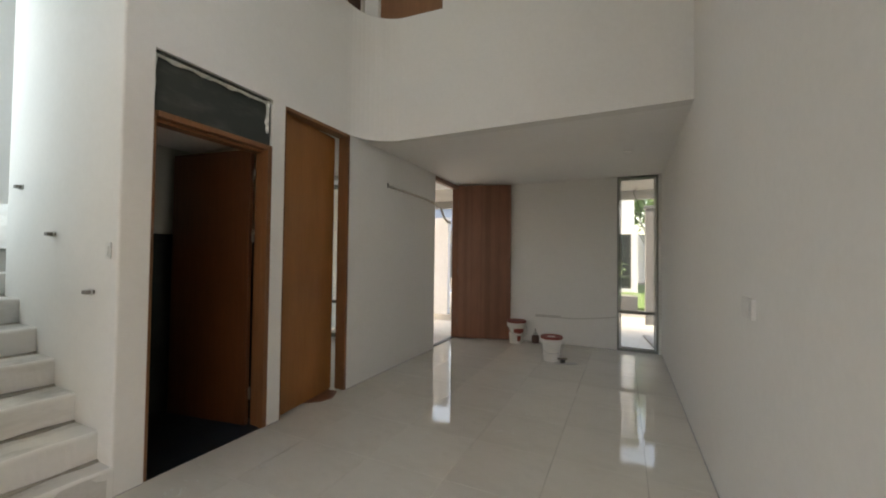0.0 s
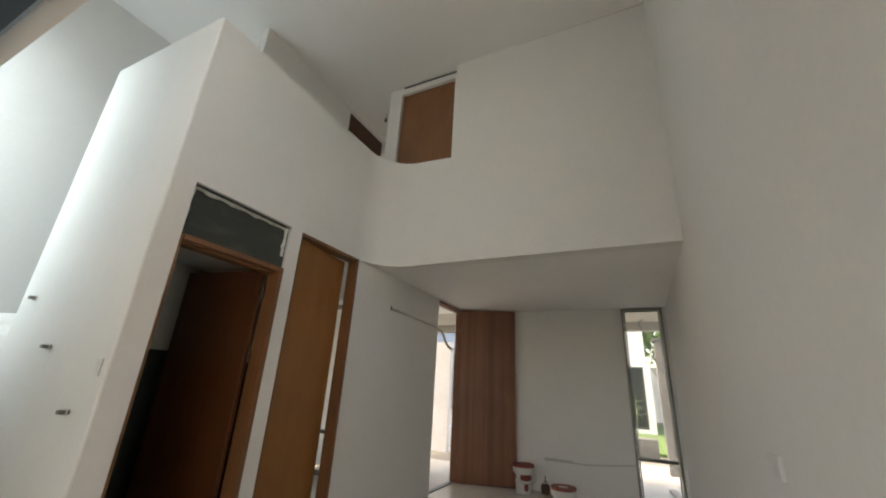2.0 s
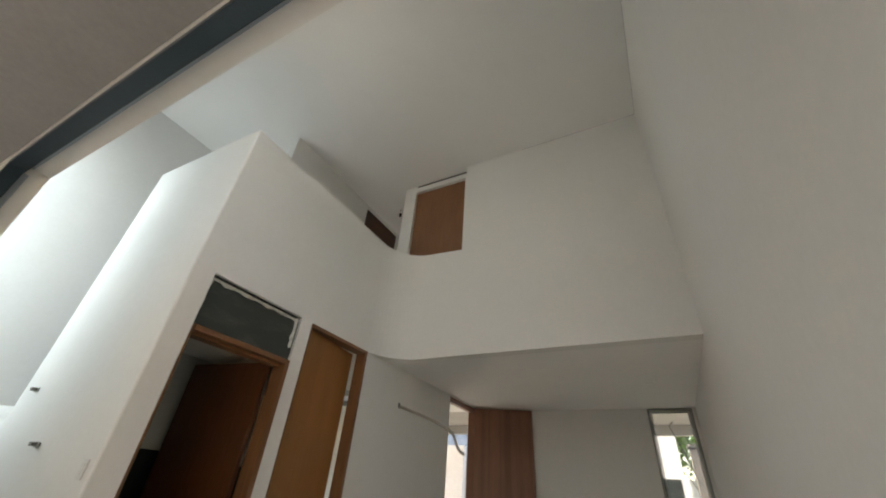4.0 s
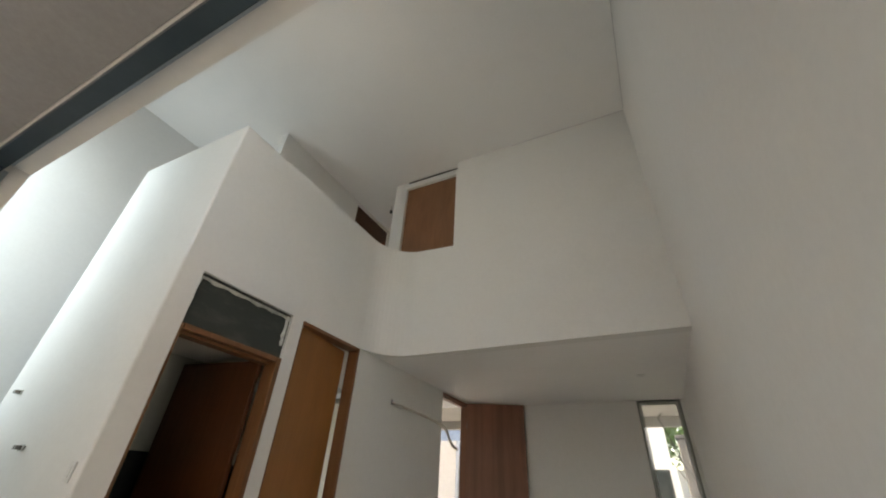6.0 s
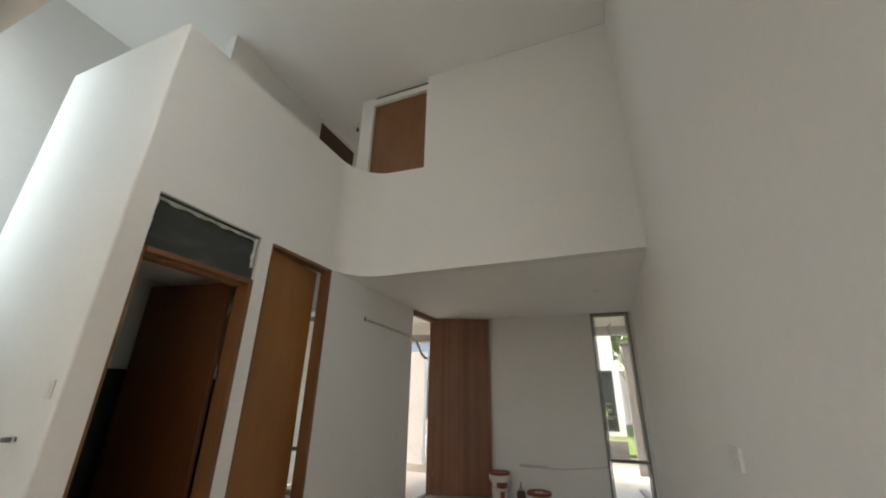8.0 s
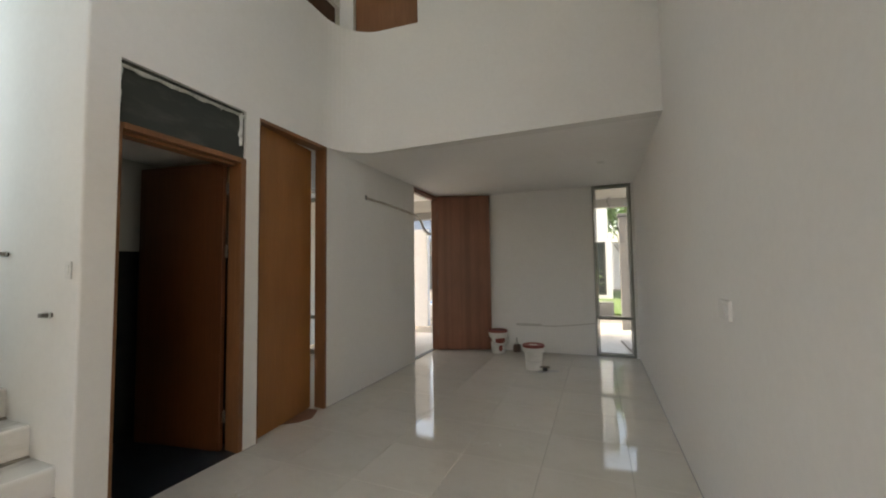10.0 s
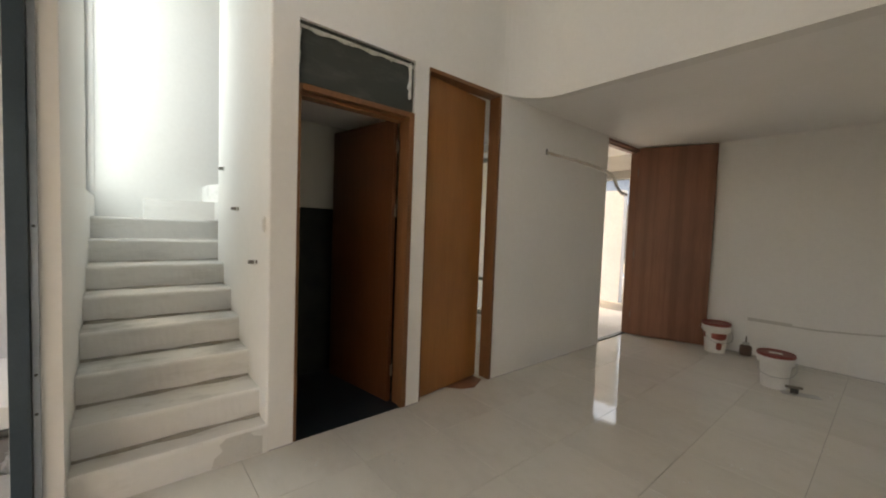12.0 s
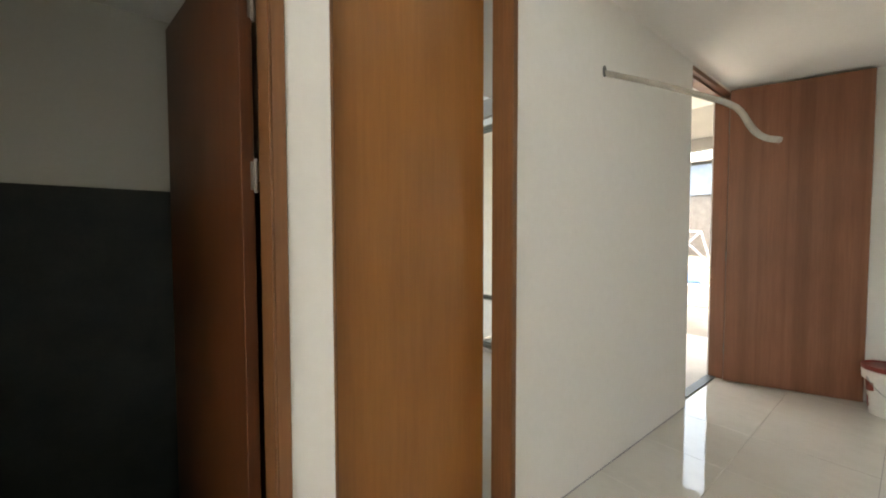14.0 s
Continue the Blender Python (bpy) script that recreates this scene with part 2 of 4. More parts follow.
def panel(u0, u1, z0, z1, t0, t1, holes, axis):
    """A wall slab over u and z, between t0 and t1 on the other axis, with rectangular holes (ua, ub, za, zb)."""
    us = sorted({u0, u1, *[h for o in holes for h in o[:2] if u0 < h < u1]})
    zs = sorted({z0, z1, *[h for o in holes for h in o[2:] if z0 < h < z1]})
    bm = bmesh.new()
    cache = {}

    def vert(u, t, z):
        key = (round(u, 5), round(t, 5), round(z, 5))
        if key not in cache:
            cache[key] = bm.verts.new((u, t, z) if axis == "x" else (t, u, z))
        return cache[key]

    def solid(i, j):
        if not (0 <= i < len(us) - 1 and 0 <= j < len(zs) - 1):
            return False
        u, z = (us[i] + us[i + 1]) / 2, (zs[j] + zs[j + 1]) / 2
        return not any(a < u < b and c < z < d for a, b, c, d in holes)

    for i in range(len(us) - 1):
        for j in range(len(zs) - 1):
            if not solid(i, j):
                continue
            a, b, c, d = us[i], us[i + 1], zs[j], zs[j + 1]
            for t in (t0, t1):
                bm.faces.new([vert(a, t, c), vert(b, t, c), vert(b, t, d), vert(a, t, d)])
            for di, dj, p, q in ((-1, 0, (a, c), (a, d)), (1, 0, (b, c), (b, d)), (0, -1, (a, c), (b, c)), (0, 1, (a, d), (b, d))):
                if not solid(i + di, j + dj):
                    bm.faces.new([vert(p[0], t0, p[1]), vert(q[0], t0, q[1]), vert(q[0], t1, q[1]), vert(p[0], t1, p[1])])
    return bm


def prism(points, z0, z1):
    """Extrude a plan outline."""
    bm = bmesh.new()
    low = [bm.verts.new((x, y, z0)) for x, y in points]
    top = [bm.verts.new((x, y, z1)) for x, y in points]
    n = len(points)
    bm.faces.new(low)
    bm.faces.new(top)
    for i in range(n):
        bm.faces.new([low[i], low[(i + 1) % n], top[(i + 1) % n], top[i]])
    return bm


def arc(cx, cy, r, a0, a1, n=12):
    return [(cx + r * math.cos(radians(a0 + (a1 - a0) * i / n)), cy + r * math.sin(radians(a0 + (a1 - a0) * i / n))) for i in range(n + 1)]


def lathe(profile, n=32):
    """Turn a list of (radius, z) round the z axis."""
    bm = bmesh.new()
    rings = [[bm.verts.new((r * math.cos(2 * math.pi * k / n), r * math.sin(2 * math.pi * k / n), z)) for k in range(n)] for r, z in profile]
    for a, b in zip(rings, rings[1:]):
        for k in range(n):
            bm.faces.new([a[k], a[(k + 1) % n], b[(k + 1) % n], b[k]])
    bm.faces.new(rings[0])
    bm.faces.new(rings[-1])
    return bm


def tube(points, radius, name, material, parent=None, res=3):
    cu = bpy.data.curves.new(name, "CURVE")
    cu.dimensions = "3D"
    cu.bevel_depth, cu.bevel_resolution, cu.use_fill_caps = radius, res, True
    sp = cu.splines.new("BEZIER")
    sp.bezier_points.add(len(points) - 1)
    for bp, p in zip(sp.bezier_points, points):
        bp.co = p
        bp.handle_left_type = bp.handle_right_type = "AUTO"
    tmp = bpy.data.objects.new(name, cu)
    scene.collection.objects.link(tmp)
    me = bpy.data.meshes.new_from_object(tmp.evaluated_get(bpy.context.evaluated_depsgraph_get()))
    bpy.data.objects.remove(tmp)
    me.name = name
    me.materials.clear()
    me.materials.append(material)
    for p in me.polygons:
        p.use_smooth = True
    ob = new(name, me)
    if parent:
        ob.parent = parent
    return ob


# ---- plan ----
XW, XR = -2.70, 0.40            # door wall and right wall, room faces
YF, YB = 6.55, 3.67             # far wall and bridge wall, room faces
LOW, TOP, PAR, PAR_S = 2.65, 5.40, 3.982, 4.03  # low ceiling, high ceiling, parapet at the bridge and at the stairs
TH = 0.13
YO0, YO1 = 0.275, 0.437          # wall with the wide garden opening
XJ = -2.62                      # its jamb
RISE, GO, X1 = 0.1755, 0.27, -2.58
XBACK = -5.10
D1 = (1.465, 2.330)
D2 = (2.458, 3.297)
FD = (5.31, 6.24)

# ---- shell ----
structure(part("wall_west", panel(1.40, YF, 0, LOW, XW - TH, XW, [(*D1, -0.01, LOW - 0.001), (*D2, -0.01, LOW - 0.001), (*FD, -0.01, LOW - 0.02)], "y"), PLASTER), "white plastered wall with two doors and the entrance", "wall")
r = 0.42
outer = [(XW, 1.40), (XW, YB - r)] + arc(XW + r, YB - r, r, 180, 90)[1:] + [(-1.80, YB)]
TP = 0.08
inner = [(-1.80, YB + TP)] + [(XW + r, YB + TP)] + arc(XW + r, YB - r, r + TP, 90, 180)[1:] + [(XW - TP, 1.40)]
bm = prism(outer + inner, LOW, PAR)
for v in bm.verts:
    if v.co.z > LOW + 0.1:
        v.co.z = PAR + (PAR_S - PAR) * min(1.0, max(0.0, (-1.80 - v.co.x) / 0.9))
structure(part("parapet", bm, PLASTER, smooth=False), "white plastered parapet curving round the upper landing", "parapet")
structure(part("wall_bridge", panel(-1.80, XR, LOW, TOP, YB, YB + TH, [], "x"), PLASTER), "white plastered upper wall over the entrance", "wall")
# unseen wall added above the roof as a light block
structure(one_box("party_wall", (XR, XR + 0.16, -0.3, YF + 0.15, TOP + 0.202, 7.0), NEIGHBOUR), "unseen tall wall added above the roof to block light", "wall")
structure(one_box("wall_east", (XR, XR + 0.16, -0.3, YF + 0.15, 0, TOP + 0.2), PLASTER), "tall plain white plastered wall", "wall")
WIN = (-0.195, 0.358)
structure(part("wall_north", panel(XW - TH, XR, 0, TOP, YF, YF + 0.15, [(*WIN, -0.01, LOW)], "x"), PLASTER), "white plastered end wall with a tall narrow window", "wall")
low_plan = [(XR, YB + TH), (XR, YF), (XW, YF)] + arc(XW + r, YB - r, r + TP, 147.14, 90) + [(-1.80, YB + TP), (-1.80, YB + TH)]
structure(part("ceiling_low", prism(low_plan, LOW, LOW + 0.24), CEIL), "smooth white plastered ceiling over the entrance", "ceiling")
structure(one_box("ceiling", (XBACK - 0.2, XR + 0.16, YO0, YF + 0.15, TOP, TOP + 0.2), CEIL), "high smooth white plastered ceiling", "ceiling")

# wall of the stair side, rounded at both ends
side = [(XW, 1.40), (XW, 1.318)] + arc(XW - 0.014, 1.318, 0.014, 0, -88, 4)[1:] + [(-4.17, 1.285)] + arc(-4.17, 1.36, 0.075, -90, -270, 10)[1:] + [(XW - TH, 1.435), (XW - TH, 1.40)]
structure(part("wall_stair", prism(side, 0, PAR_S), PLASTER, smooth=False), "white plastered wall beside the stairs with a rounded end", "wall")

# wall towards the garden: stair window and wide opening
# unseen high opening, added so skylight reaches the upper bridge wall
HIGH = (-2.6, -1.1, 2.95, 5.2)
SW = (XBACK + 0.02, -4.06, 1.59, 4.5)
structure(part("wall_south", panel(XBACK, XR, 0, TOP, YO0, YO1, [SW, (XJ, XR, -0.01, LOW), HIGH], "x"), PLASTER), "white plastered wall with a wide framed opening", "wall")
structure(one_box("wall_stair_back", (XBACK - 0.15, XBACK, YO0, YF, 0, TOP), PLASTER), "brightly lit white wall behind the stairs", "wall")

# bathroom shell
BX, BY1, BTOP = -3.80, 2.42, 2.335
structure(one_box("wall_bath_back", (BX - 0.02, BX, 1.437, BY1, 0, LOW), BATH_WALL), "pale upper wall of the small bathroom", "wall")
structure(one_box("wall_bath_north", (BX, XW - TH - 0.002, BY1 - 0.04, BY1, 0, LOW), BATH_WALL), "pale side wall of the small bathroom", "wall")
structure(one_box("ceiling_bath", (BX, XW - TH - 0.002, 1.437, BY1 - 0.042, BTOP, BTOP + 0.03), CEIL), "pale ceiling of the small bathroom", "ceiling")
# bedroom shell
structure(one_box("wall_bedroom_back", (-5.1, -5.0, BY1 + 0.002, 5.2, 0, LOW - 0.002), PLASTER), "pale wall of the next room", "wall")
BW = (-4.85, -3.45, 0.03, 2.58)
structure(part("wall_bedroom_north", panel(-5.0, XW - TH - 0.002, 0, LOW, 5.1, 5.2, [BW], "x"), PLASTER), "pale side wall of the next room", "wall")
# upper floor
structure(one_box("floor_upper", (-4.2, XW - TH - 0.002, 1.45, YF - 0.002, LOW + 0.002, LOW + 0.24), CEIL), "upper floor slab", "floor")
structure(one_box("floor_upper_bridge", (XW - TH, XR - 0.002, YB + TH + 0.002, YF - 0.002, LOW + 0.242, LOW + 0.25), CEIL), "upper floor slab over the entrance", "floor")
structure(one_box("wall_upper_hall", (-3.80, -3.68, 2.243, 3.81, LOW + 0.24, TOP), PLASTER), "white wall of the upper landing", "wall")
structure(part("wall_upper_hall_far", panel(3.812, YF, LOW + 0.24, TOP, -3.80, -3.68, [(3.82, 4.70, LOW + 0.24, 5.34)], "y"), PLASTER), "white wall of the upper landing with a doorway", "wall")
UD = (-2.692, -1.860, LOW + 0.25, 5.288)
structure(part("wall_upper_room", panel(-2.885, -1.802, LOW + 0.252, TOP, 3.755, 3.875, [UD], "x"), PLASTER), "white wall of the upper room with a brown door", "wall")

# ---- stairs ----
def worn_block(d, seed):
    """A cast step with a softened, slightly uneven nosing."""
    bm = box(bmesh.new(), *d)
    lip = [e for e in bm.edges if all(v.co.z > d[5] - 1e-4 and v.co.x > d[1] - 1e-4 for v in e.verts)]
    bmesh.ops.bevel(bm, geom=lip, offset=0.024, segments=4, affect="EDGES", profile=0.5)
    long = [e for e in bm.edges if abs(e.verts[0].co.y - e.verts[1].co.y) > 0.3]
    bmesh.ops.subdivide_edges(bm, edges=long, cuts=22, use_grid_fill=True)
    for v in bm.verts:
        if v.co.x > d[1] - 0.05 and d[2] + 0.01 < v.co.y < d[3] - 0.01 and v.co.z > d[4] + 0.02:
            q = Vector((v.co.y * 7.0, v.co.z * 9.0, seed * 3.7))
            v.co.x += 0.005 * noise.noise(q)
            v.co.z += 0.004 * noise.noise(q + Vector((5.0, 0.0, 0.0)))
    return bm


def dirt_fillet(x, z, y0, y1, seed):
    """Swept-up dirt lying in the corner of a tread."""
    rnd = random.Random(seed)
    bm = bmesh.new()
    rows = []
    n = 40
    for i in range(n + 1):
        y = y0 + (y1 - y0) * i / n
        k = max(0.0, 0.45 + 0.9 * noise.noise(Vector((y * 5.0, seed * 2.1, 0.0)))) + 0.12 * rnd.random()
        rows.append([bm.verts.new(p) for p in ((x, y, z - 0.003), (x + 0.006 + 0.038 * k, y, z - 0.003), (x + 0.004 + 0.02 * k, y, z + 0.003 + 0.004 * k), (x, y, z + 0.006 + 0.010 * k))])
    for p, q in zip(rows, rows[1:]):
        for k in range(4):
            bm.faces.new([p[k], q[k], q[(k + 1) % 4], p[(k + 1) % 4]])
    bm.faces.new(rows[0])
    bm.faces.new(rows[-1])
    return bm


def dusty(st):
    """Trodden top faces keep the site dust."""
    st.data.materials.append(DUSTY_TREAD)
    for p in st.data.polygons:
        if p.normal.z > 0.9:
            p.material_index = 1
    return st


stairs = structure(empty("staircase", X1, 0.9, 0), "whitewashed concrete stairs with dusty treads", "staircase")
for n in range(1, 9):
    x0 = XW + 0.003 if n == 1 else X1 - GO * (n - 1)
    xe = XBACK if n == 8 else X1 - GO * n - 0.02
    st = part("step", worn_block((xe, x0, YO1 + 0.002, 1.312 if n < 7 else 2.3, RISE * (n - 1), RISE * n), 40 + n), ROUGH_STEP)
    dusty(st)
    st.parent = stairs
    st.matrix_parent_inverse = stairs.matrix_world.inverted()
for n, pts in ((9, [(-4.74, 0.79), (-4.45, 1.30), (-4.2, 1.45), (-4.2, 2.3), (XBACK, 2.3), (XBACK, 0.79)]), (10, [(-4.70, 1.29), (-4.2, 1.45), (-4.2, 2.3), (XBACK, 2.3), (XBACK, 1.29)])):
    st = part("step", prism(pts, RISE * (n - 1), RISE * n), ROUGH_STEP)
    dusty(st)
    st.parent = stairs
    st.matrix_parent_inverse = stairs.matrix_world.inverted()


for n in range(1, 7):
    df = part("dirt", dirt_fillet(X1 - GO * n, RISE * n, YO1 + 0.004, 1.308, n), STEP_DIRT, smooth=True)
    df.parent = stairs
    df.matrix_parent_inverse = stairs.matrix_world.inverted()


def at_home(ob, parent):
    """Parent without moving."""
    ob.parent = parent
    ob.matrix_parent_inverse = parent.matrix_world.inverted()
    return ob


# ---- ground and yards ----
structure(one_box("ground", (-70, 70, -60, 90, -0.40, -0.06), EARTH), "sandy earth round the house", "ground")
structure(one_box("porch_floor", (-3.30, XR, -2.2, YO0 - 0.002, -0.058, -0.004), PAVING), "pale concrete porch floor", "floor")
structure(one_box("porch_ceiling", (-5.25, XR - 0.002, -1.7, YO0 - 0.002, LOW + 0.014, LOW + 0.2), GREY_RENDER), "grey rendered porch ceiling", "ceiling")
structure(one_box("patio_wall", (-5.42, -5.26, -6.2, YO0 - 0.002, -0.06, 5.6), NEIGHBOUR), "tall pale rendered wall of the patio", "wall")
# unseen white wall, added to screen the east side and bounce light indoors
structure(one_box("patio_wall_east", (XR, XR + 0.16, -6.0, -0.302, -0.06, 3.0), PLASTER), "unseen white wall added beside the patio to block and bounce light", "wall")
structure(one_box("patio_wall_back", (-5.26, 6.0, -6.2, -6.0, -0.06, 2.6), PILLAR), "grey cement wall closing the patio", "wall")

# rubble, ledge and pipe outside the opening
rnd = random.Random(21)
bm = bmesh.new()
for _ in range(46):
    q = rnd.uniform(0.015, 0.05)
    m = Matrix.Translation((rnd.uniform(-4.0, -3.3), rnd.uniform(-0.35, 0.2), q * 0.45 - 0.06)) @ Euler((rnd.random() * 6, rnd.random() * 6, rnd.random() * 6)).to_matrix().to_4x4() @ Matrix.Diagonal((1, 0.7, 0.6, 1))
    bmesh.ops.create_icosphere(bm, subdivisions=1, radius=q, matrix=m)
for v in bm.verts:
    v.co += Vector((rnd.uniform(-1, 1), rnd.uniform(-1, 1), rnd.uniform(-1, 1))) * 0.004
tagged(part("rubble", bm, PAVING), "broken mortar rubble on bare earth beside the porch", "rubble", kind="stuff")
structure(one_box("kerb", (-5.24, -3.98, -1.9, 0.24, -0.06, 0.14), PLASTER, bevel=0.012), "pale cement ledge along the patio wall", "kerb")
tagged(tube([(-3.94, -1.8, -0.03), (-3.94, -0.8, -0.028), (-3.945, 0.2, -0.03)], 0.028, "drain_pipe", DARK_FRAME), "dark drain pipe lying along the cement ledge", "pipe")

# ---- floors ----
floor = structure(one_box("floor", (XW - TH, XR, YO0, YF, -0.055, -0.006), GROUT), "glossy cream porcelain tile floor", "floor")
structure(one_box("floor_bedroom", (-5.0, XW - TH - 0.002, BY1 + 0.002, 5.2, -0.055, -0.001), TILE), "glossy cream tile floor of the next room", "floor")
structure(one_box("floor_bath", (BX, XW - 0.012, 1.437, BY1 - 0.042, -0.055, 0.002), BLACK_FLOOR), "dark tile floor of the small bathroom", "floor")

# ---- wide garden opening: aluminium frame ----
gf = structure(empty("window_3", XJ, YO0, 0), "blue-grey aluminium frame of the wide garden opening", "frame")
at_home(one_box("head_frame", (XJ, XR - 0.002, 0.282, 0.350, LOW - 0.045, LOW - 0.002), BLUE_STEEL, bevel=0.003), gf)
at_home(one_box("head_track", (XJ + 0.045, XR - 0.002, 0.352, 0.364, LOW - 0.022, LOW - 0.002), ALU_CHANNEL), gf)
at_home(one_box("jamb_frame", (XJ + 0.001, XJ + 0.042, 0.282, 0.345, 0.002, LOW - 0.046), BLUE_STEEL, bevel=0.003), gf)
jc = at_home(one_box("jamb_channel", (XJ + 0.001, XJ + 0.016, 0.346, 0.370, 0.002, LOW - 0.046), ALU_CHANNEL, bevel=0.002), gf)
for z in (0.55, 0.72, 1.35):
    sc = part("screw", lathe([(0.006, 0), (0.006, 0.003), (0.003, 0.005)], 10), DARK_FRAME)
    sc.matrix_world = pose(XJ + 0.017, 0.358, z, 0, 90, 0)
    at_home(sc, jc)

# ---- window over the stairs ----
def plain_window(name, o, label):
    w = structure(empty(name, o[1], YO0, o[2]), label, "window")
    a, b, c, d = o
    for q in ((b - 0.028, b - 0.002, c + 0.002, d - 0.002), (a + 0.002, a + 0.04, c + 0.002, d - 0.002), (a + 0.042, b - 0.042, c + 0.002, c + 0.04), (a + 0.042, b - 0.042, d - 0.04, d - 0.002)):
        at_home(one_box("window_frame", (q[0], q[1], 0.33, 0.38, q[2], q[3]), BLUE_STEEL, bevel=0.003), w)
    g = at_home(one_box("pane", (a + 0.04, b - 0.04, 0.352, 0.358, c + 0.04, d - 0.04), GLASS), w)
    g.visible_shadow = False


plain_window("window_2", SW, "tall stair window with a dark aluminium frame")
plain_window("window_5", HIGH, "unseen high window added over the garden opening")


# ---- tall window in the end wall ----
def framed_window(name, x0, x1, y0, y1, z0, z1, rail, label, bar=0.03):
    w = structure(empty(name, (x0 + x1) / 2, y0, z0), label, "window")
    e = 0.001
    outer_bars = [(x0 + e, x0 + bar, z0 + e, z1 - e), (x1 - bar, x1 - e, z0 + e, z1 - e), (x0 + bar + e, x1 - bar - e, z0 + e, z0 + bar), (x0 + bar + e, x1 - bar - e, z1 - bar, z1 - e)]
    for a, b, c, d in outer_bars:
        fr = at_home(one_box("window_frame", (a, b, y0, y1, c, d), ALU_WINDOW, bevel=0.003), w)
        for near in (True, False):
            if d - c > b - a:
                q = (a + 0.001, a + 0.006) if near else (b - 0.007, b - 0.001)
                at_home(one_box("gasket", (*q, y0 - 0.0015, y0 + 0.002, c + 0.002, d - 0.002), BLACK_TILE), fr)
            else:
                q = (c + 0.001, c + 0.006) if near else (d - 0.007, d - 0.001)
                at_home(one_box("gasket", (a + 0.002, b - 0.002, y0 - 0.0015, y0 + 0.002, *q), BLACK_TILE), fr)
    ya, yb = y0 + 0.012, y1 - 0.012
    xa, xb = x0 + bar + 0.006, x1 - bar - 0.006
    s = bar * 0.55
    for c, d in ((z0 + bar + 0.006, rail - 0.006), (rail + 0.006, z1 - bar - 0.006)):
        sash = at_home(one_box("sash", (xa, xa + s, ya, yb, c, d), ALU_WINDOW), w)
        at_home(one_box("sash_bar", (xb - s, xb, ya, yb, c, d), ALU_WINDOW), sash)
        at_home(one_box("sash_bar", (xa + s, xb - s, ya, yb, c, c + s), ALU_WINDOW), sash)
        at_home(one_box("sash_bar", (xa + s, xb - s, ya, yb, d - s, d), ALU_WINDOW), sash)
        g = at_home(one_box("pane", (xa + s - 0.004, xb - s + 0.004, (ya + yb) / 2 - 0.003, (ya + yb) / 2 + 0.003, c + s - 0.004, d - s + 0.004), GLASS), w)
        g.visible_shadow = False
    at_home(one_box("transom_bar", (x0 + bar, x1 - bar, y0 + 0.004, y1 - 0.004, rail - 0.006, rail + 0.006), DARK_FRAME), w)
    return w


framed_window("window_1", WIN[0], WIN[1], YF + 0.005, YF + 0.055, 0.002, LOW - 0.004, 0.585, "tall narrow window in a dark aluminium frame", 0.034)
framed_window("window_4", BW[0], BW[1], 5.13, 5.18, BW[2], BW[3], 0.62, "glazed bedroom window with dark aluminium rails", 0.04)


# ---- doors ----
def hinge(parent, x, y, z, rz=0):
    h = part("hinge", lathe([(0.005, -0.05), (0.006, -0.046), (0.006, 0.046), (0.005, 0.05)], 12), HINGE, label="dull steel butt hinge", smooth=False)
    h.matrix_world = pose(x, y, z, 0, 0, rz)
    at_home(h, parent)
    pl = one_box("hinge_plate", (x - 0.004, x - 0.001, y - 0.014, y - 0.004, z - 0.042, z + 0.042), HINGE)
    at_home(pl, h)


def leaf_mesh(width, height, thick):
    return box(bmesh.new(), 0, width, -thick / 2, thick / 2, 0, height, 0.003)


# bathroom door: veneered frame, dark panel over it, leaf swung inwards
y0, y1 = D1
d1 = structure(empty("door_1", XW, (y0 + y1) / 2, 0), "dark brown veneered bathroom door standing open inwards", "door")
HD = 2.265
xo = XW + 0.006
for d in ((XW - 0.135, xo, y1 - 0.040, y1 - 0.001, 0.004, HD), (XW - 0.045, xo + 0.004, y1 - 0.047, y1 - 0.041, 0.004, HD - 0.039),
          (XW - 0.14, XW - 0.006, y0 + 0.001, y0 + 0.022, 0.004, HD), (XW - 0.14, xo - 0.003, y0 + 0.023, y1 - 0.041, HD - 0.038, HD),
          (XW - 0.14, XW - 0.05, y0 + 0.023, y1 - 0.050, HD - 0.060, HD - 0.039)):
    at_home(one_box("door_frame", d, WOOD_FRAME, bevel=0.003), d1)
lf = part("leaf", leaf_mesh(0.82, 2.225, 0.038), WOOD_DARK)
ang = math.degrees(math.atan2(2.111 - 2.237, -3.65 + 2.84))
lf.matrix_world = pose(-2.843, 2.2615, 0.012, 0, 0, ang)
at_home(lf, d1)
for z in (0.26, 1.53, 2.03):
    hinge(d1, -2.836, 2.281, z)
at_home(one_box("strike_plate", (XW - 0.10, XW - 0.06, y0 + 0.022, y0 + 0.024, 0.98, 1.14), BRASS), d1)
structure(one_box("trim_transom", (XW - 0.12, XW - 0.028, y0 + 0.001, y1 - 0.001, HD + 0.001, LOW - 0.002), TRANSOM), "dark unfinished panel over the bathroom door", "panel")


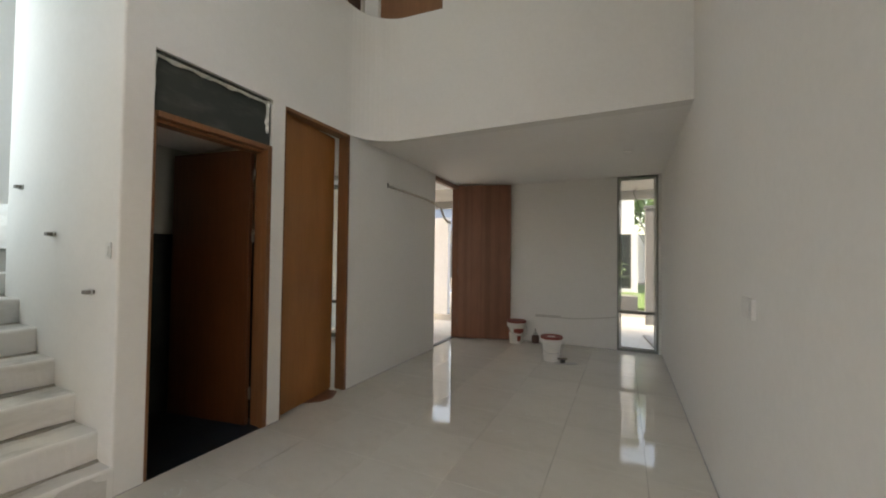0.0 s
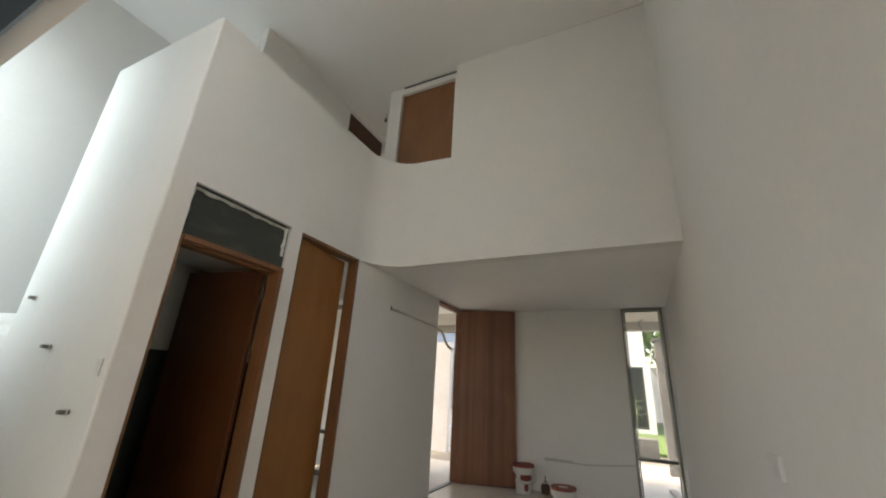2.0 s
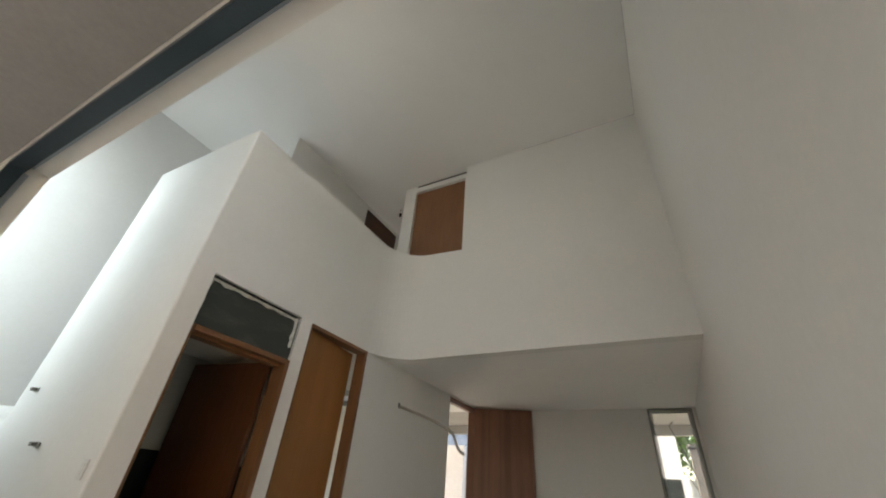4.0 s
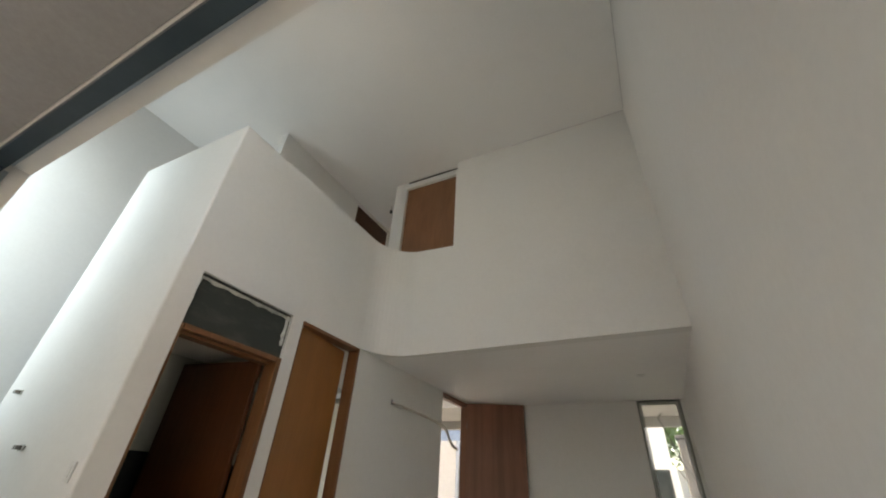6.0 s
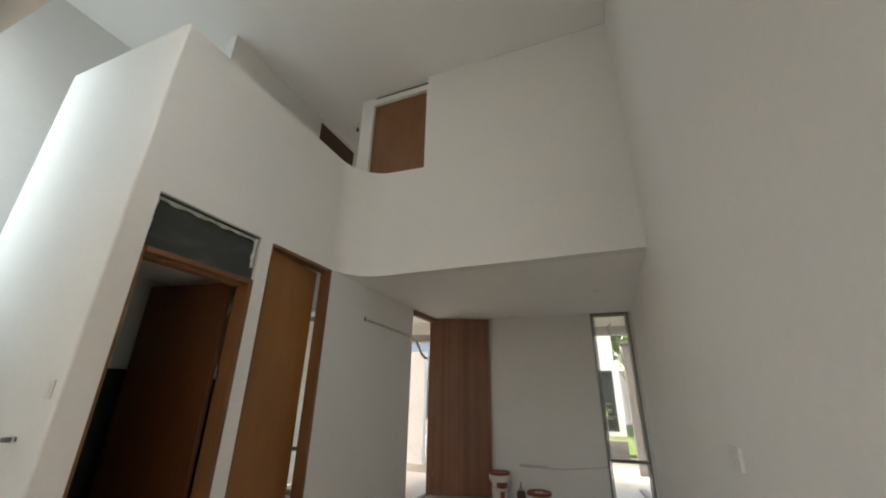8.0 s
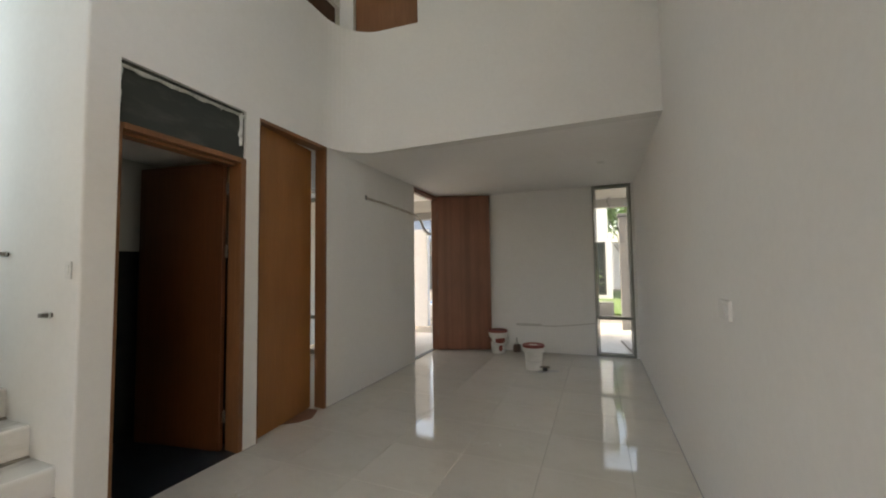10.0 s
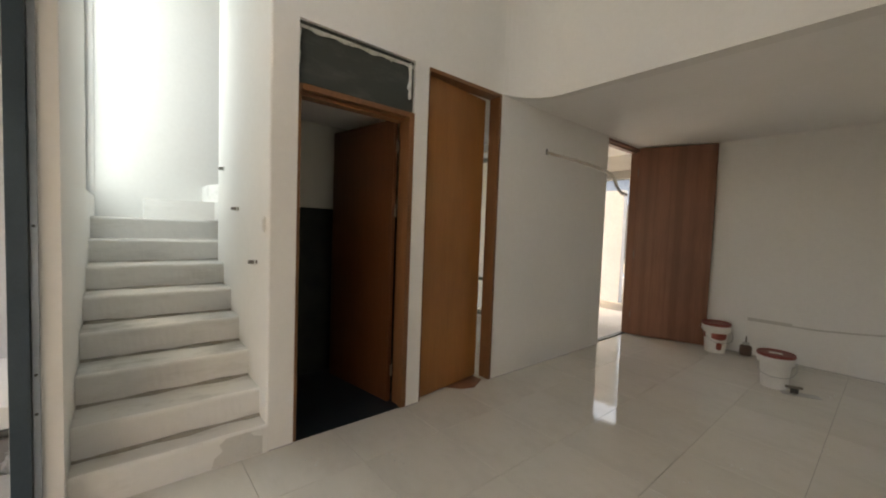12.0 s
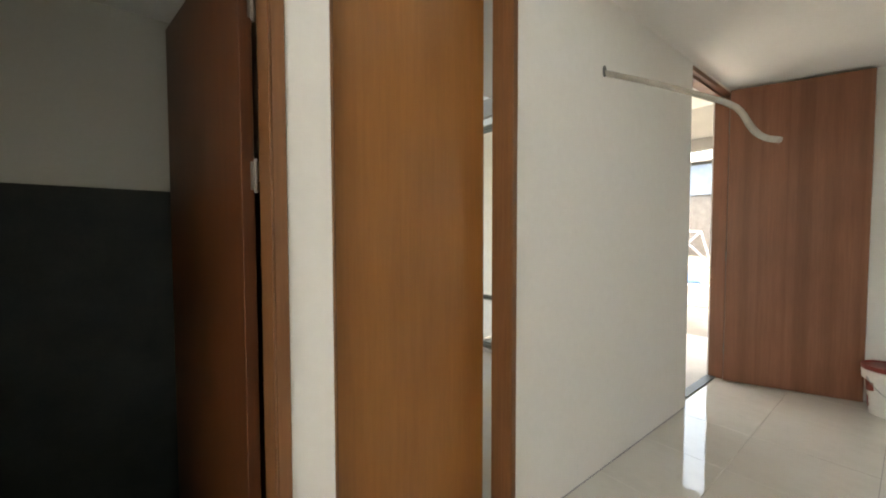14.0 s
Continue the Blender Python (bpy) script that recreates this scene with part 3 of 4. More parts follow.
def ragged_strip(horizontal, a0, a1, fixed, depth, seed, inward):
    """An uneven band of raw mortar along an edge."""
    rnd = random.Random(seed)
    n = max(6, int((a1 - a0) / 0.02))
    bm = bmesh.new()
    rows = []
    for i in range(n + 1):
        a = a0 + (a1 - a0) * i / n
        w = depth * (0.35 + 0.9 * rnd.random() * (0.5 + 0.5 * math.sin(i * 0.7 + seed)))
        xs = XW - 0.012 - 0.012 * rnd.random()
        if horizontal:
            row = [(XW - 0.001, a, fixed), (xs, a, fixed - inward * w), (XW - 0.0275, a, fixed - inward * w * 1.1), (XW - 0.0275, a, fixed)]
        else:
            row = [(XW - 0.001, fixed, a), (xs, fixed + inward * w, a), (XW - 0.0275, fixed + inward * w * 1.1, a), (XW - 0.0275, fixed, a)]
        rows.append([bm.verts.new(p) for p in row])
    for p, q in zip(rows, rows[1:]):
        for k in range(4):
            bm.faces.new([p[k], q[k], q[(k + 1) % 4], p[(k + 1) % 4]])
    bm.faces.new(rows[0])
    bm.faces.new(rows[-1])
    return bm


structure(part("trim_mortar_top", ragged_strip(True, y0 + 0.002, y1 - 0.002, LOW - 0.036, 0.020, 3, 1), RAW_EDGE), "ragged raw mortar edge", "trim")
structure(part("trim_mortar_side", ragged_strip(False, HD + 0.10, LOW - 0.02, y1 - 0.034, 0.016, 5, -1), RAW_EDGE), "ragged raw mortar edge", "trim")
structure(part("trim_mortar_corner", ragged_strip(False, HD + 0.12, LOW - 0.04, y0 + 0.002, 0.026, 8, 1), RAW_EDGE), "ragged raw mortar edge", "trim")

# bathroom lining
structure(one_box("trim_wainscot_back", (BX + 0.001, BX + 0.014, 1.452, BY1 - 0.044, 0.004, 1.555), BLACK_TILE), "black tiled lower wall of the bathroom", "wall")
structure(one_box("trim_wainscot_side", (BX + 0.015, XW - TH - 0.004, 1.437, 1.451, 0.004, 1.555), BLACK_TILE), "black tiled lower wall of the bathroom", "wall")
structure(one_box("trim_wainscot_north", (BX + 0.015, XW - TH - 0.004, BY1 - 0.055, BY1 - 0.043, 0.004, 1.555), BLACK_TILE), "black tiled lower wall of the bathroom", "wall")

# bedroom door, ajar
y0, y1 = D2
d2 = structure(empty("door_2", XW, (y0 + y1) / 2, 0), "honey-brown veneered flush door standing slightly ajar", "door")
for d in ((XW - 0.12, xo, y1 - 0.030, y1 - 0.001, 0.004, LOW - 0.002), (XW - 0.05, xo + 0.003, y1 - 0.036, y1 - 0.031, 0.004, LOW - 0.04),
          (XW - 0.14, xo - 0.004, y0 + 0.001, y0 + 0.012, 0.004, LOW - 0.002), (XW - 0.12, xo, y0 + 0.013, y1 - 0.037, LOW - 0.034, LOW - 0.002)):
    at_home(one_box("door_frame", d, WOOD_FRAME, bevel=0.003), d2)
lf = part("leaf", leaf_mesh(0.77, 2.60, 0.038), WOOD_LIGHT)
lf.matrix_world = pose(-2.757, 2.474, 0.012, 0, 0, 98.0)
at_home(lf, d2)
for z in (0.3, 1.3, 2.3):
    hinge(d2, -2.79, 2.478, z)

# front door, open
y0, y1 = FD
d3 = structure(empty("door_3", XW, (y0 + y1) / 2, 0), "red-brown veneered entrance door standing wide open", "door")
for d in ((XW - 0.11, XW + 0.004, y0 + 0.002, y1 - 0.002, LOW - 0.058, LOW - 0.022), (XW - 0.11, XW - 0.03, y0 + 0.002, y1 - 0.038, LOW - 0.078, LOW - 0.059),
          (XW - 0.11, XW + 0.004, y1 - 0.036, y1 - 0.001, 0.004, LOW - 0.06)):
    at_home(one_box("door_frame", d, WOOD_RED, bevel=0.003), d3)
at_home(one_box("threshold", (XW - 0.12, XW - 0.05, y0 + 0.002, y1 - 0.038, 0.001, 0.012), DARK_FRAME), d3)
lf = part("leaf", leaf_mesh(0.90, 2.618, 0.042), WOOD_RED)
fa = math.degrees(math.atan2(6.475 - 6.185, -1.865 + 2.675))
lf.matrix_world = pose(-2.685, 6.178, 0.012, 0, 0, fa)
at_home(lf, d3)
for z in (0.30, 1.15, 2.3):
    hinge(d3, -2.68, 6.165, z, fa)

# upper doors
ud = structure(empty("door_4", -2.27, 3.78, LOW + 0.25), "warm brown flush door on the upper landing", "door")
at_home(one_box("leaf", (UD[0] + 0.002, UD[1] - 0.002, 3.80, 3.84, UD[2] + 0.004, UD[3] - 0.006), WOOD_UP), ud)
# solid dark strip painting the shadow gap under the ceiling
at_home(one_box("shadow_gap", (-2.66, -1.805, 3.747, 3.754, TOP - 0.028, TOP - 0.006), DARK_FRAME), ud)
uf = structure(empty("door_5", -3.70, 4.26, LOW + 0.25), "dark brown door in the shade of the upper landing", "door")
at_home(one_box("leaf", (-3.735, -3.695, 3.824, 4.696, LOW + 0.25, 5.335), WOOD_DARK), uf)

# ---- things of the room ----
brk = None
for x, z in ((-2.954, 1.145), (-3.457, 1.496), (-3.96, 1.838)):
    if brk is None:
        brk = tagged(empty("handrail_bracket", x, 1.285, z), "cut steel handrail stub set in the plaster", "bracket", "handrail brackets")
        a = box(bmesh.new(), -0.02, 0.02, -0.032, 0.03, -0.011, 0.011, 0.003)
        part("stub", a, HINGE, brk)
        part("collar", box(bmesh.new(), -0.026, 0.026, -0.003, 0.006, -0.017, 0.017, 0.003), RAW_EDGE, brk)
    else:
        copy_thing(brk, pose(x, 1.282, z))


def switch_plate(name, label, w, h, m, keys, deep=0.008):
    s = tagged(empty(name), label, "switch")
    part("plate", box(bmesh.new(), -w / 2, w / 2, -deep, 0.0, -h / 2, h / 2, 0.003), SWITCH, s)
    for i in range(keys):
        kx = (i - (keys - 1) / 2) * w / (keys + 0.6)
        part("rocker", box(bmesh.new(), kx - w / (keys + 1.4) / 2, kx + w / (keys + 1.4) / 2, -deep - 0.0045, -deep - 0.0005, -h * 0.3, h * 0.3, 0.0015), SWITCH, s)
    s.matrix_world = m
    return s


switch_plate("light_switch", "white plastic switch plate beside the stairs", 0.06, 0.095, pose(-2.785, 1.2995, 1.39), 1)
switch_plate("wall_outlet", "white plastic outlet box on the tall plain wall", 0.15, 0.09, pose(XR, 2.235, 1.168, 0, 0, -90), 1, 0.016)

# recessed lamp, off
lamp = tagged(empty("ceiling_lamp", -0.06, 5.13, LOW), "small white recessed ceiling lamp, unlit", "lamp")
part("rim", lathe([(0.032, -0.001), (0.034, -0.008), (0.05, -0.007), (0.053, -0.002), (0.053, -0.0005)], 28), LUM, lamp)
part("diffuser", lathe([(0.001, -0.0045), (0.0315, -0.0045), (0.0315, -0.001), (0.001, -0.001)], 24), SWITCH, lamp)

# bare lamp holder on the upper landing
blb = tagged(empty("lamp_holder", -3.22, 4.12, TOP), "black bare lamp holder hanging on a short flex", "lamp")
part("flex", lathe([(0.003, -0.09), (0.003, -0.001)], 8), DARK_FRAME, blb)
part("socket", lathe([(0.012, -0.16), (0.021, -0.155), (0.022, -0.11), (0.012, -0.091)], 16), DARK_FRAME, blb)

# conduit sticking out of the wall
con = tagged(empty("electrical_conduit", XW, 4.03, 2.24), "cream plastic conduit sticking out of the wall", "conduit")
at_home(tube([(XW - 0.01, 4.02, 2.243), (-2.50, 4.24, 2.165), (-2.33, 4.42, 2.09), (-2.25, 4.455, 2.045), (-2.205, 4.462, 2.005), (-2.13, 4.438, 1.875), (-2.08, 4.415, 1.825), (-2.02, 4.391, 1.799)], 0.0155, "pipe", CONDUIT), con)
# no real recess: a dark disc carries the shade of the chipped hole
pk = part("pocket", lathe([(0.012, -0.004), (0.03, -0.003), (0.034, 0.001), (0.02, 0.004), (0.012, 0.005)], 16), DARK_CEMENT, label="dark disc standing for the shaded hole in the plaster")
pk.matrix_world = pose(XW + 0.002, 4.02, 2.245, 0, 90, 0) @ Matrix.Diagonal((0.95, 0.6, 1, 1))
at_home(pk, con)


# paint buckets
def bucket(x, y, rz, open_top):
    b = tagged(empty("paint_bucket", x, y, 0, rz), "white plastic paint bucket with a red lid and label" if not open_top else "white plastic paint bucket with a stained red rim", "bucket", "paint buckets")
    part("body", lathe([(0.100, 0.001), (0.107, 0.006), (0.121, 0.20), (0.127, 0.255), (0.129, 0.262), (0.147, 0.266), (0.150, 0.272), (0.151, 0.318), (0.153, 0.322), (0.153, 0.332), (0.147, 0.335), (0.147, 0.35), (0.138, 0.351), (0.126, 0.27), (0.102, 0.012)], 40), BUCKET_WHITE, b)
    lid = part("lid", lathe([(0.152, 0.338), (0.155, 0.342), (0.155, 0.368), (0.150, 0.372), (0.143, 0.371), (0.139, 0.362), (0.02, 0.361), (0.001, 0.361), (0.001, 0.353), (0.150, 0.352)], 40), BUCKET_RED, b, "red plastic lid")
    if not open_top:
        bm = bmesh.new()
        box(bm, -0.055, 0.05, -0.03, 0.035, 0.362, 0.366, 0.001)
        part("sticker", bm, BUCKET_WHITE, lid, "white paper sticker")
    for z0, z1, w in ((0.185, 0.245, 80), (0.06, 0.13, 30)):
        for a0 in (-95, 30, 150):
            if not open_top:
                continue
            bm = bmesh.new()
            n = 12
            rows = []
            for i in range(n + 1):
                a = radians(a0 - w / 2 + w * i / n)
                bulge = (z1 - z0) * 0.25 * math.sin(math.pi * i / n)
                rows.append([bm.verts.new(((0.1075 + 0.076 * z + 0.002) * math.cos(a), (0.1075 + 0.076 * z + 0.002) * math.sin(a), z)) for z in (z0 - bulge, z1 + bulge * 0.3)])
            for p, q in zip(rows, rows[1:]):
                bm.faces.new([p[0], q[0], q[1], p[1]])
            lb = part("label", bm, LABEL_RED, b, "red printed label")
            so = lb.modifiers.new("thick", "SOLIDIFY")
            so.thickness = 0.001
    tube([(-0.153, 0, 0.29), (-0.158, -0.06, 0.24), (-0.11, -0.14, 0.17), (0, -0.165, 0.145), (0.11, -0.14, 0.17), (0.158, -0.06, 0.24), (0.153, 0, 0.29)], 0.0025, "bail_handle", STEEL, b)
    return b


bucket(-1.69, 6.32, 40, True)
small = bucket(-0.985, 5.46, 15, False)
small.matrix_world = small.matrix_world @ Matrix.Diagonal((0.95, 0.95, 0.9, 1))

# small bottle by the wall
bt = tagged(empty("thinner_bottle", -1.41, 6.46, 0), "squat dark brown solvent bottle with a brass cap", "bottle")
part("body", lathe([(0.04, 0.001), (0.058, 0.006), (0.062, 0.03), (0.062, 0.10), (0.054, 0.122), (0.03, 0.132)], 24), BOTTLE, bt)
part("cap", lathe([(0.034, 0.133), (0.036, 0.136), (0.036, 0.156), (0.03, 0.160), (0.012, 0.161)], 20), BRASS, bt, "dull brass cap")
part("spout", lathe([(0.010, 0.162), (0.008, 0.20), (0.006, 0.235), (0.002, 0.238)], 12), BARK, bt)

# plastering tool beside the bucket
tr = tagged(empty("plastering_trowel", -0.80, 5.40, 0, 25), "plastering trowel lying on the floor by the bucket", "trowel")
part("blade", box(bmesh.new(), -0.13, 0.15, -0.05, 0.05, 0.001, 0.004, 0.0005), STEEL, tr)
part("shank", box(bmesh.new(), -0.06, 0.0, -0.005, 0.005, 0.0045, 0.0495, 0.002), DARK_FRAME, tr)
part("grip", box(bmesh.new(), -0.10, 0.03, -0.013, 0.013, 0.05, 0.074, 0.01), BARK, tr, "dark wooden grip")

# board scrap pushed under the bedroom door
tagged(part("board_scrap", prism([(-2.88, 2.76), (-2.69, 2.92), (-2.645, 3.04), (-2.735, 3.215), (-2.88, 3.215)], 0.001, 0.006), WOOD_RED), "red-brown fibreboard scrap lying under the door", "board")

# chase line and patch on the end wall
structure(part("trim_patch", prism([(-1.40, YF - 0.003), (-1.10, YF - 0.003), (-1.02, YF), (-1.43, YF)], 0.418, 0.458), PALE_MORTAR), "grey mortar smear on the end wall", "patch")
structure(tube([(-1.15, YF + 0.001, 0.437), (-0.9, YF + 0.001, 0.428), (-0.6, YF + 0.001, 0.45), (-0.2, YF + 0.001, 0.50)], 0.009, "trim_chase", PALE_MORTAR), "plastered-over chase line on the wall", "patch")

bm = bmesh.new()
edge = [(1.283, 0.004), (1.283, 0.152), (1.19, 0.160), (1.09, 0.157), (1.055, 0.128), (1.072, 0.088), (1.03, 0.055), (1.018, 0.004)]
near = [bm.verts.new((XW + 0.0055, y, z)) for y, z in edge]
far = [bm.verts.new((XW + 0.001, y, z)) for y, z in edge]
bm.faces.new(near)
bm.faces.new(far)
for k in range(len(edge)):
    bm.faces.new([near[k], near[k - 1], far[k - 1], far[k]])
structure(part("trim_step_patch", bm, STEP_PATCH), "bare grey cement patch on the first riser", "patch")

# grey strips along the wall feet, drawing the dirty joint and its shade line
for nm, d in (("trim_joint_east", (XR - 0.005, XR, YO1, YF, 0.0005, 0.004)), ("trim_joint_north", (XW, WIN[0], YF - 0.005, YF, 0.0005, 0.004)),
              ("trim_joint_west", (XW, XW + 0.005, D2[1], FD[0], 0.0005, 0.004)), ("trim_joint_pier", (XW, XW + 0.005, D1[1] + 0.002, D2[0] - 0.002, 0.0005, 0.004)),
              ("trim_joint_tower", (XW, XW + 0.005, 1.32, D1[0] - 0.002, 0.0005, 0.004))):
    structure(one_box(nm, d, GREY_RENDER), "grey joint and shade line at the foot of the wall", "trim")
# thin grey strips draw the junction line of wall and high ceiling
structure(one_box("trim_crack_east", (XR - 0.003, XR - 0.0005, 1.2, YB - 0.004, TOP - 0.003, TOP - 0.0005), GREY_RENDER), "fine grey line drawn along the ceiling edge", "trim")
structure(one_box("trim_crack_bridge", (-1.0, XR - 0.004, YB - 0.003, YB - 0.0005, TOP - 0.003, TOP - 0.0005), GREY_RENDER), "fine grey line drawn along the ceiling edge", "trim")

# crumbs of mortar and dust on the floor
rnd = random.Random(11)
bm = bmesh.new()
for cx, cy in ((-0.98, 3.12), (-0.81, 3.52), (-0.55, 4.27), (-2.45, 1.55), (-2.2, 1.9), (-0.6, 5.6)):
    for _ in range(9):
        s0 = rnd.uniform(0.002, 0.007)
        m = Matrix.Translation((cx + rnd.gauss(0, 0.05), cy + rnd.gauss(0, 0.05), s0 * 0.4)) @ Euler((rnd.random() * 6, rnd.random() * 6, rnd.random() * 6)).to_matrix().to_4x4()
        bmesh.ops.create_icosphere(bm, subdivisions=1, radius=s0, matrix=m)
tagged(part("mortar_crumbs", bm, RAW_EDGE), "grey mortar crumbs scattered on the floor", "debris", kind="stuff")

# ---- front yard ----
structure(one_box("pavement", (-2.4, 3.5, YF + 0.152, 10.6, -0.058, -0.03), PAVING), "pale concrete paving before the house", "pavement")
structure(one_box("pavement_entrance", (-7.0, -2.402, YF + 0.152, 7.8, -0.058, -0.012), CREAM_PAVING), "pale concrete paving at the entrance", "pavement")
structure(one_box("pavement_porch", (-5.0, XW - TH - 0.002, 5.202, YF + 0.15, -0.058, -0.012), CREAM_PAVING), "pale concrete entrance paving", "pavement")
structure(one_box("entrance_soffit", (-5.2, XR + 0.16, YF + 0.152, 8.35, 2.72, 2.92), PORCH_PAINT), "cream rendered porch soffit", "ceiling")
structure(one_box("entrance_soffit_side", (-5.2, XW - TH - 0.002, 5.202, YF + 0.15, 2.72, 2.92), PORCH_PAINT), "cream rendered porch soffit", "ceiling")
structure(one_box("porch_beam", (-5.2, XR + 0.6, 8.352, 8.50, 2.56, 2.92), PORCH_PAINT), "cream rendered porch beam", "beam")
structure(one_box("lawn", (-1.6, 16.0, 12.4, 24.0, -0.058, 0.02), GRASS), "sunlit green lawn", "lawn")
structure(one_box("pillar", (0.325, 0.62, 9.55, 9.85, -0.06, 2.50), PILLAR, bevel=0.01), "raw grey cement gate pillar", "pillar")
structure(one_box("pillar_cap", (0.30, 0.645, 9.525, 9.875, 2.502, 2.57), DARK_CEMENT, bevel=0.01), "dark cement cap of the gate pillar", "pillar")
plk = tagged(one_box("plank", (-0.9, 0.9, -0.09, 0.09, -0.02, 0.02), PILLAR, bevel=0.004), "grey plank lying on the paving by the pillar", "plank")
plk.matrix_world = pose(0.335, 7.52, -0.009, 0, 0, 97) @ Matrix.Diagonal((0.6, 0.6, 1, 1))
structure(one_box("planter", (-2.2, 0.24, 11.7, 12.2, -0.06, 0.39), DARK_CEMENT, bevel=0.01), "grey cement planter edge", "planter")
tagged(tube([(0.36, 8.05, 2.745), (0.068, 8.05, 2.667), (0.096, 8.05, 2.539), (0.217, 8.05, 2.187), (0.281, 8.05, 1.935), (0.37, 8.05, 1.80), (0.55, 8.1, 1.75)], 0.0075, "hanging_cable", DARK_FRAME), "black cable hanging from the porch", "cable")


def house(name, x0, x1, y0, y1, h, openings, label):
    hs = tagged(empty(name, (x0 + x1) / 2, y0, 0), label, "house")
    at_home(part("wall", panel(x0, x1, -0.06, h, y0, y0 + 0.2, [(a, b, c, d) for a, b, c, d in openings], "x"), NEIGHBOUR), hs)
    at_home(one_box("side_wall", (x1 - 0.2, x1, y0 + 0.2, y1, -0.06, h), NEIGHBOUR), hs)
    at_home(one_box("back_wall", (x0, x1 - 0.2, y1 - 0.2, y1, -0.06, h), NEIGHBOUR), hs)
    at_home(one_box("roof", (x0 - 0.2, x1 + 0.2, y0 - 0.2, y1 + 0.2, h, h + 0.25), NEIGHBOUR), hs)
    for a, b, c, d in openings:
        w = at_home(one_box("window", (a + 0.01, b - 0.01, y0 + 0.08, y0 + 0.11, c + 0.01, d - 0.01), DARK_FRAME, bevel=0.004), hs)
        at_home(one_box("pane", (a + 0.08, b - 0.08, y0 + 0.07, y0 + 0.078, c + 0.10, d - 0.08), BLACK_TILE), w)
        at_home(one_box("rail", (a + 0.02, b - 0.02, y0 + 0.055, y0 + 0.068, c + (d - c) * 0.22, c + (d - c) * 0.22 + 0.07), DARK_FRAME), w)
    return hs


nh = house("neighbour_house", -4.8, 0.29, 18.0, 27.0, 6.2, [(-0.55, 0.18, 0.16, 2.47), (-4.0, -2.4, 0.5, 2.5), (-4.0, -2.4, 3.6, 5.2)], "pale rendered house with a dark glazed door")
at_home(one_box("pilaster", (0.292, 0.42, 17.95, 18.4, -0.06, 2.5), NEIGHBOUR, bevel=0.01), nh)
structure(one_box("boundary_wall", (0.6, 30.0, 28.0, 28.2, -0.06, 3.05), NEIGHBOUR), "pale boundary wall behind the lawn", "wall")
structure(one_box("boundary_wall_west", (-12.0, -11.8, 5.0, 30.0, -0.06, 2.4), PILLAR), "grey boundary wall", "wall")

structure(one_box("garden_wall", (-9.5, -4.15, 8.95, 9.10, -0.06, 2.40), NEIGHBOUR), "white rendered garden wall end", "wall")
structure(one_box("low_wall", (-8.5, -1.9, 10.4, 10.55, -0.06, 0.36), NEIGHBOUR, bevel=0.01), "low white rendered wall", "wall")
hs2 = tagged(empty("far_house", -14, 30, 0), "far house with grey base and pale blue upper wall", "house")
at_home(one_box("wall", (-26.0, -5.5, 30.0, 30.3, -0.06, 3.8), PILLAR), hs2)
at_home(one_box("upper_wall", (-26.0, -5.5, 29.9, 30.3, 3.802, 5.7), BLUE_PALE, None, "pale blue painted wall"), hs2)
at_home(one_box("roof", (-26.4, -5.1, 29.5, 37.0, 5.9, 6.2), NEIGHBOUR), hs2)
at_home(one_box("cornice", (-26.0, -5.5, 30.0, 30.3, 5.702, 5.898), DARK_FRAME), hs2)
for x in (-21.5, -17.0, -12.8, -9.2):
    w = at_home(one_box("window", (x, x + 1.3, 29.94, 29.998, 1.4, 3.0), NEIGHBOUR), hs2)
    at_home(one_box("pane", (x + 0.1, x + 1.2, 29.92, 29.938, 1.5, 2.9), DARK_FRAME), w)

# young shrub in the planter
shrub = tagged(empty("shrub", -0.194, 11.95, 0.39), "young shrub with pale green leaves in the planter", "shrub")
tube([(0, 0, -0.02), (0.02, 0.01, 0.3), (0.0, 0.0, 0.866)], 0.008, "stem", BARK, shrub)
rnd = random.Random(6)
for k in range(9):
    a, rise = k * 2.4, 0.55 + 0.05 * k
    bm = bmesh.new()
    mid = [bm.verts.new((0.0, 0.0, 0.0)), bm.verts.new((0.06, 0.0, 0.035)), bm.verts.new((0.12, 0.0, 0.03)), bm.verts.new((0.19, 0.0, -0.01))]
    for side in (-1, 1):
        rim = [bm.verts.new((0.05, side * 0.035, 0.045)), bm.verts.new((0.12, side * 0.04, 0.04))]
        for f3 in ((mid[0], mid[1], rim[0]), (rim[0], mid[1], mid[2]), (rim[0], mid[2], rim[1]), (rim[1], mid[2], mid[3])):
            bm.faces.new(f3)
    lf = part("leaf", bm, LEAF, shrub)
    lf.matrix_local = pose(0.005, 0.0, (0.866) * rise, 0, -20 + 30 * rnd.random(), math.degrees(a))

# white steel trestle
ts = tagged(empty("steel_trestle", -7.8, 20.5, -0.06), "white steel trestle frame in the yard", "trestle")
for a, b in (((-0.9, 0, 0), (-0.5, 0, 1.5)), ((0.9, 0, 0), (0.5, 0, 1.5)), ((-0.5, 0, 1.5), (0.5, 0, 1.5)), ((-0.9, 0, 0.1), (0.5, 0, 1.5)), ((0.9, 0, 0.1), (-0.5, 0, 1.5)), ((-0.9, 0, 0.06), (0.9, 0, 0.06))):
    tube([a, tuple((p + q) / 2 for p, q in zip(a, b)), b], 0.04, "bar", NEIGHBOUR, ts)

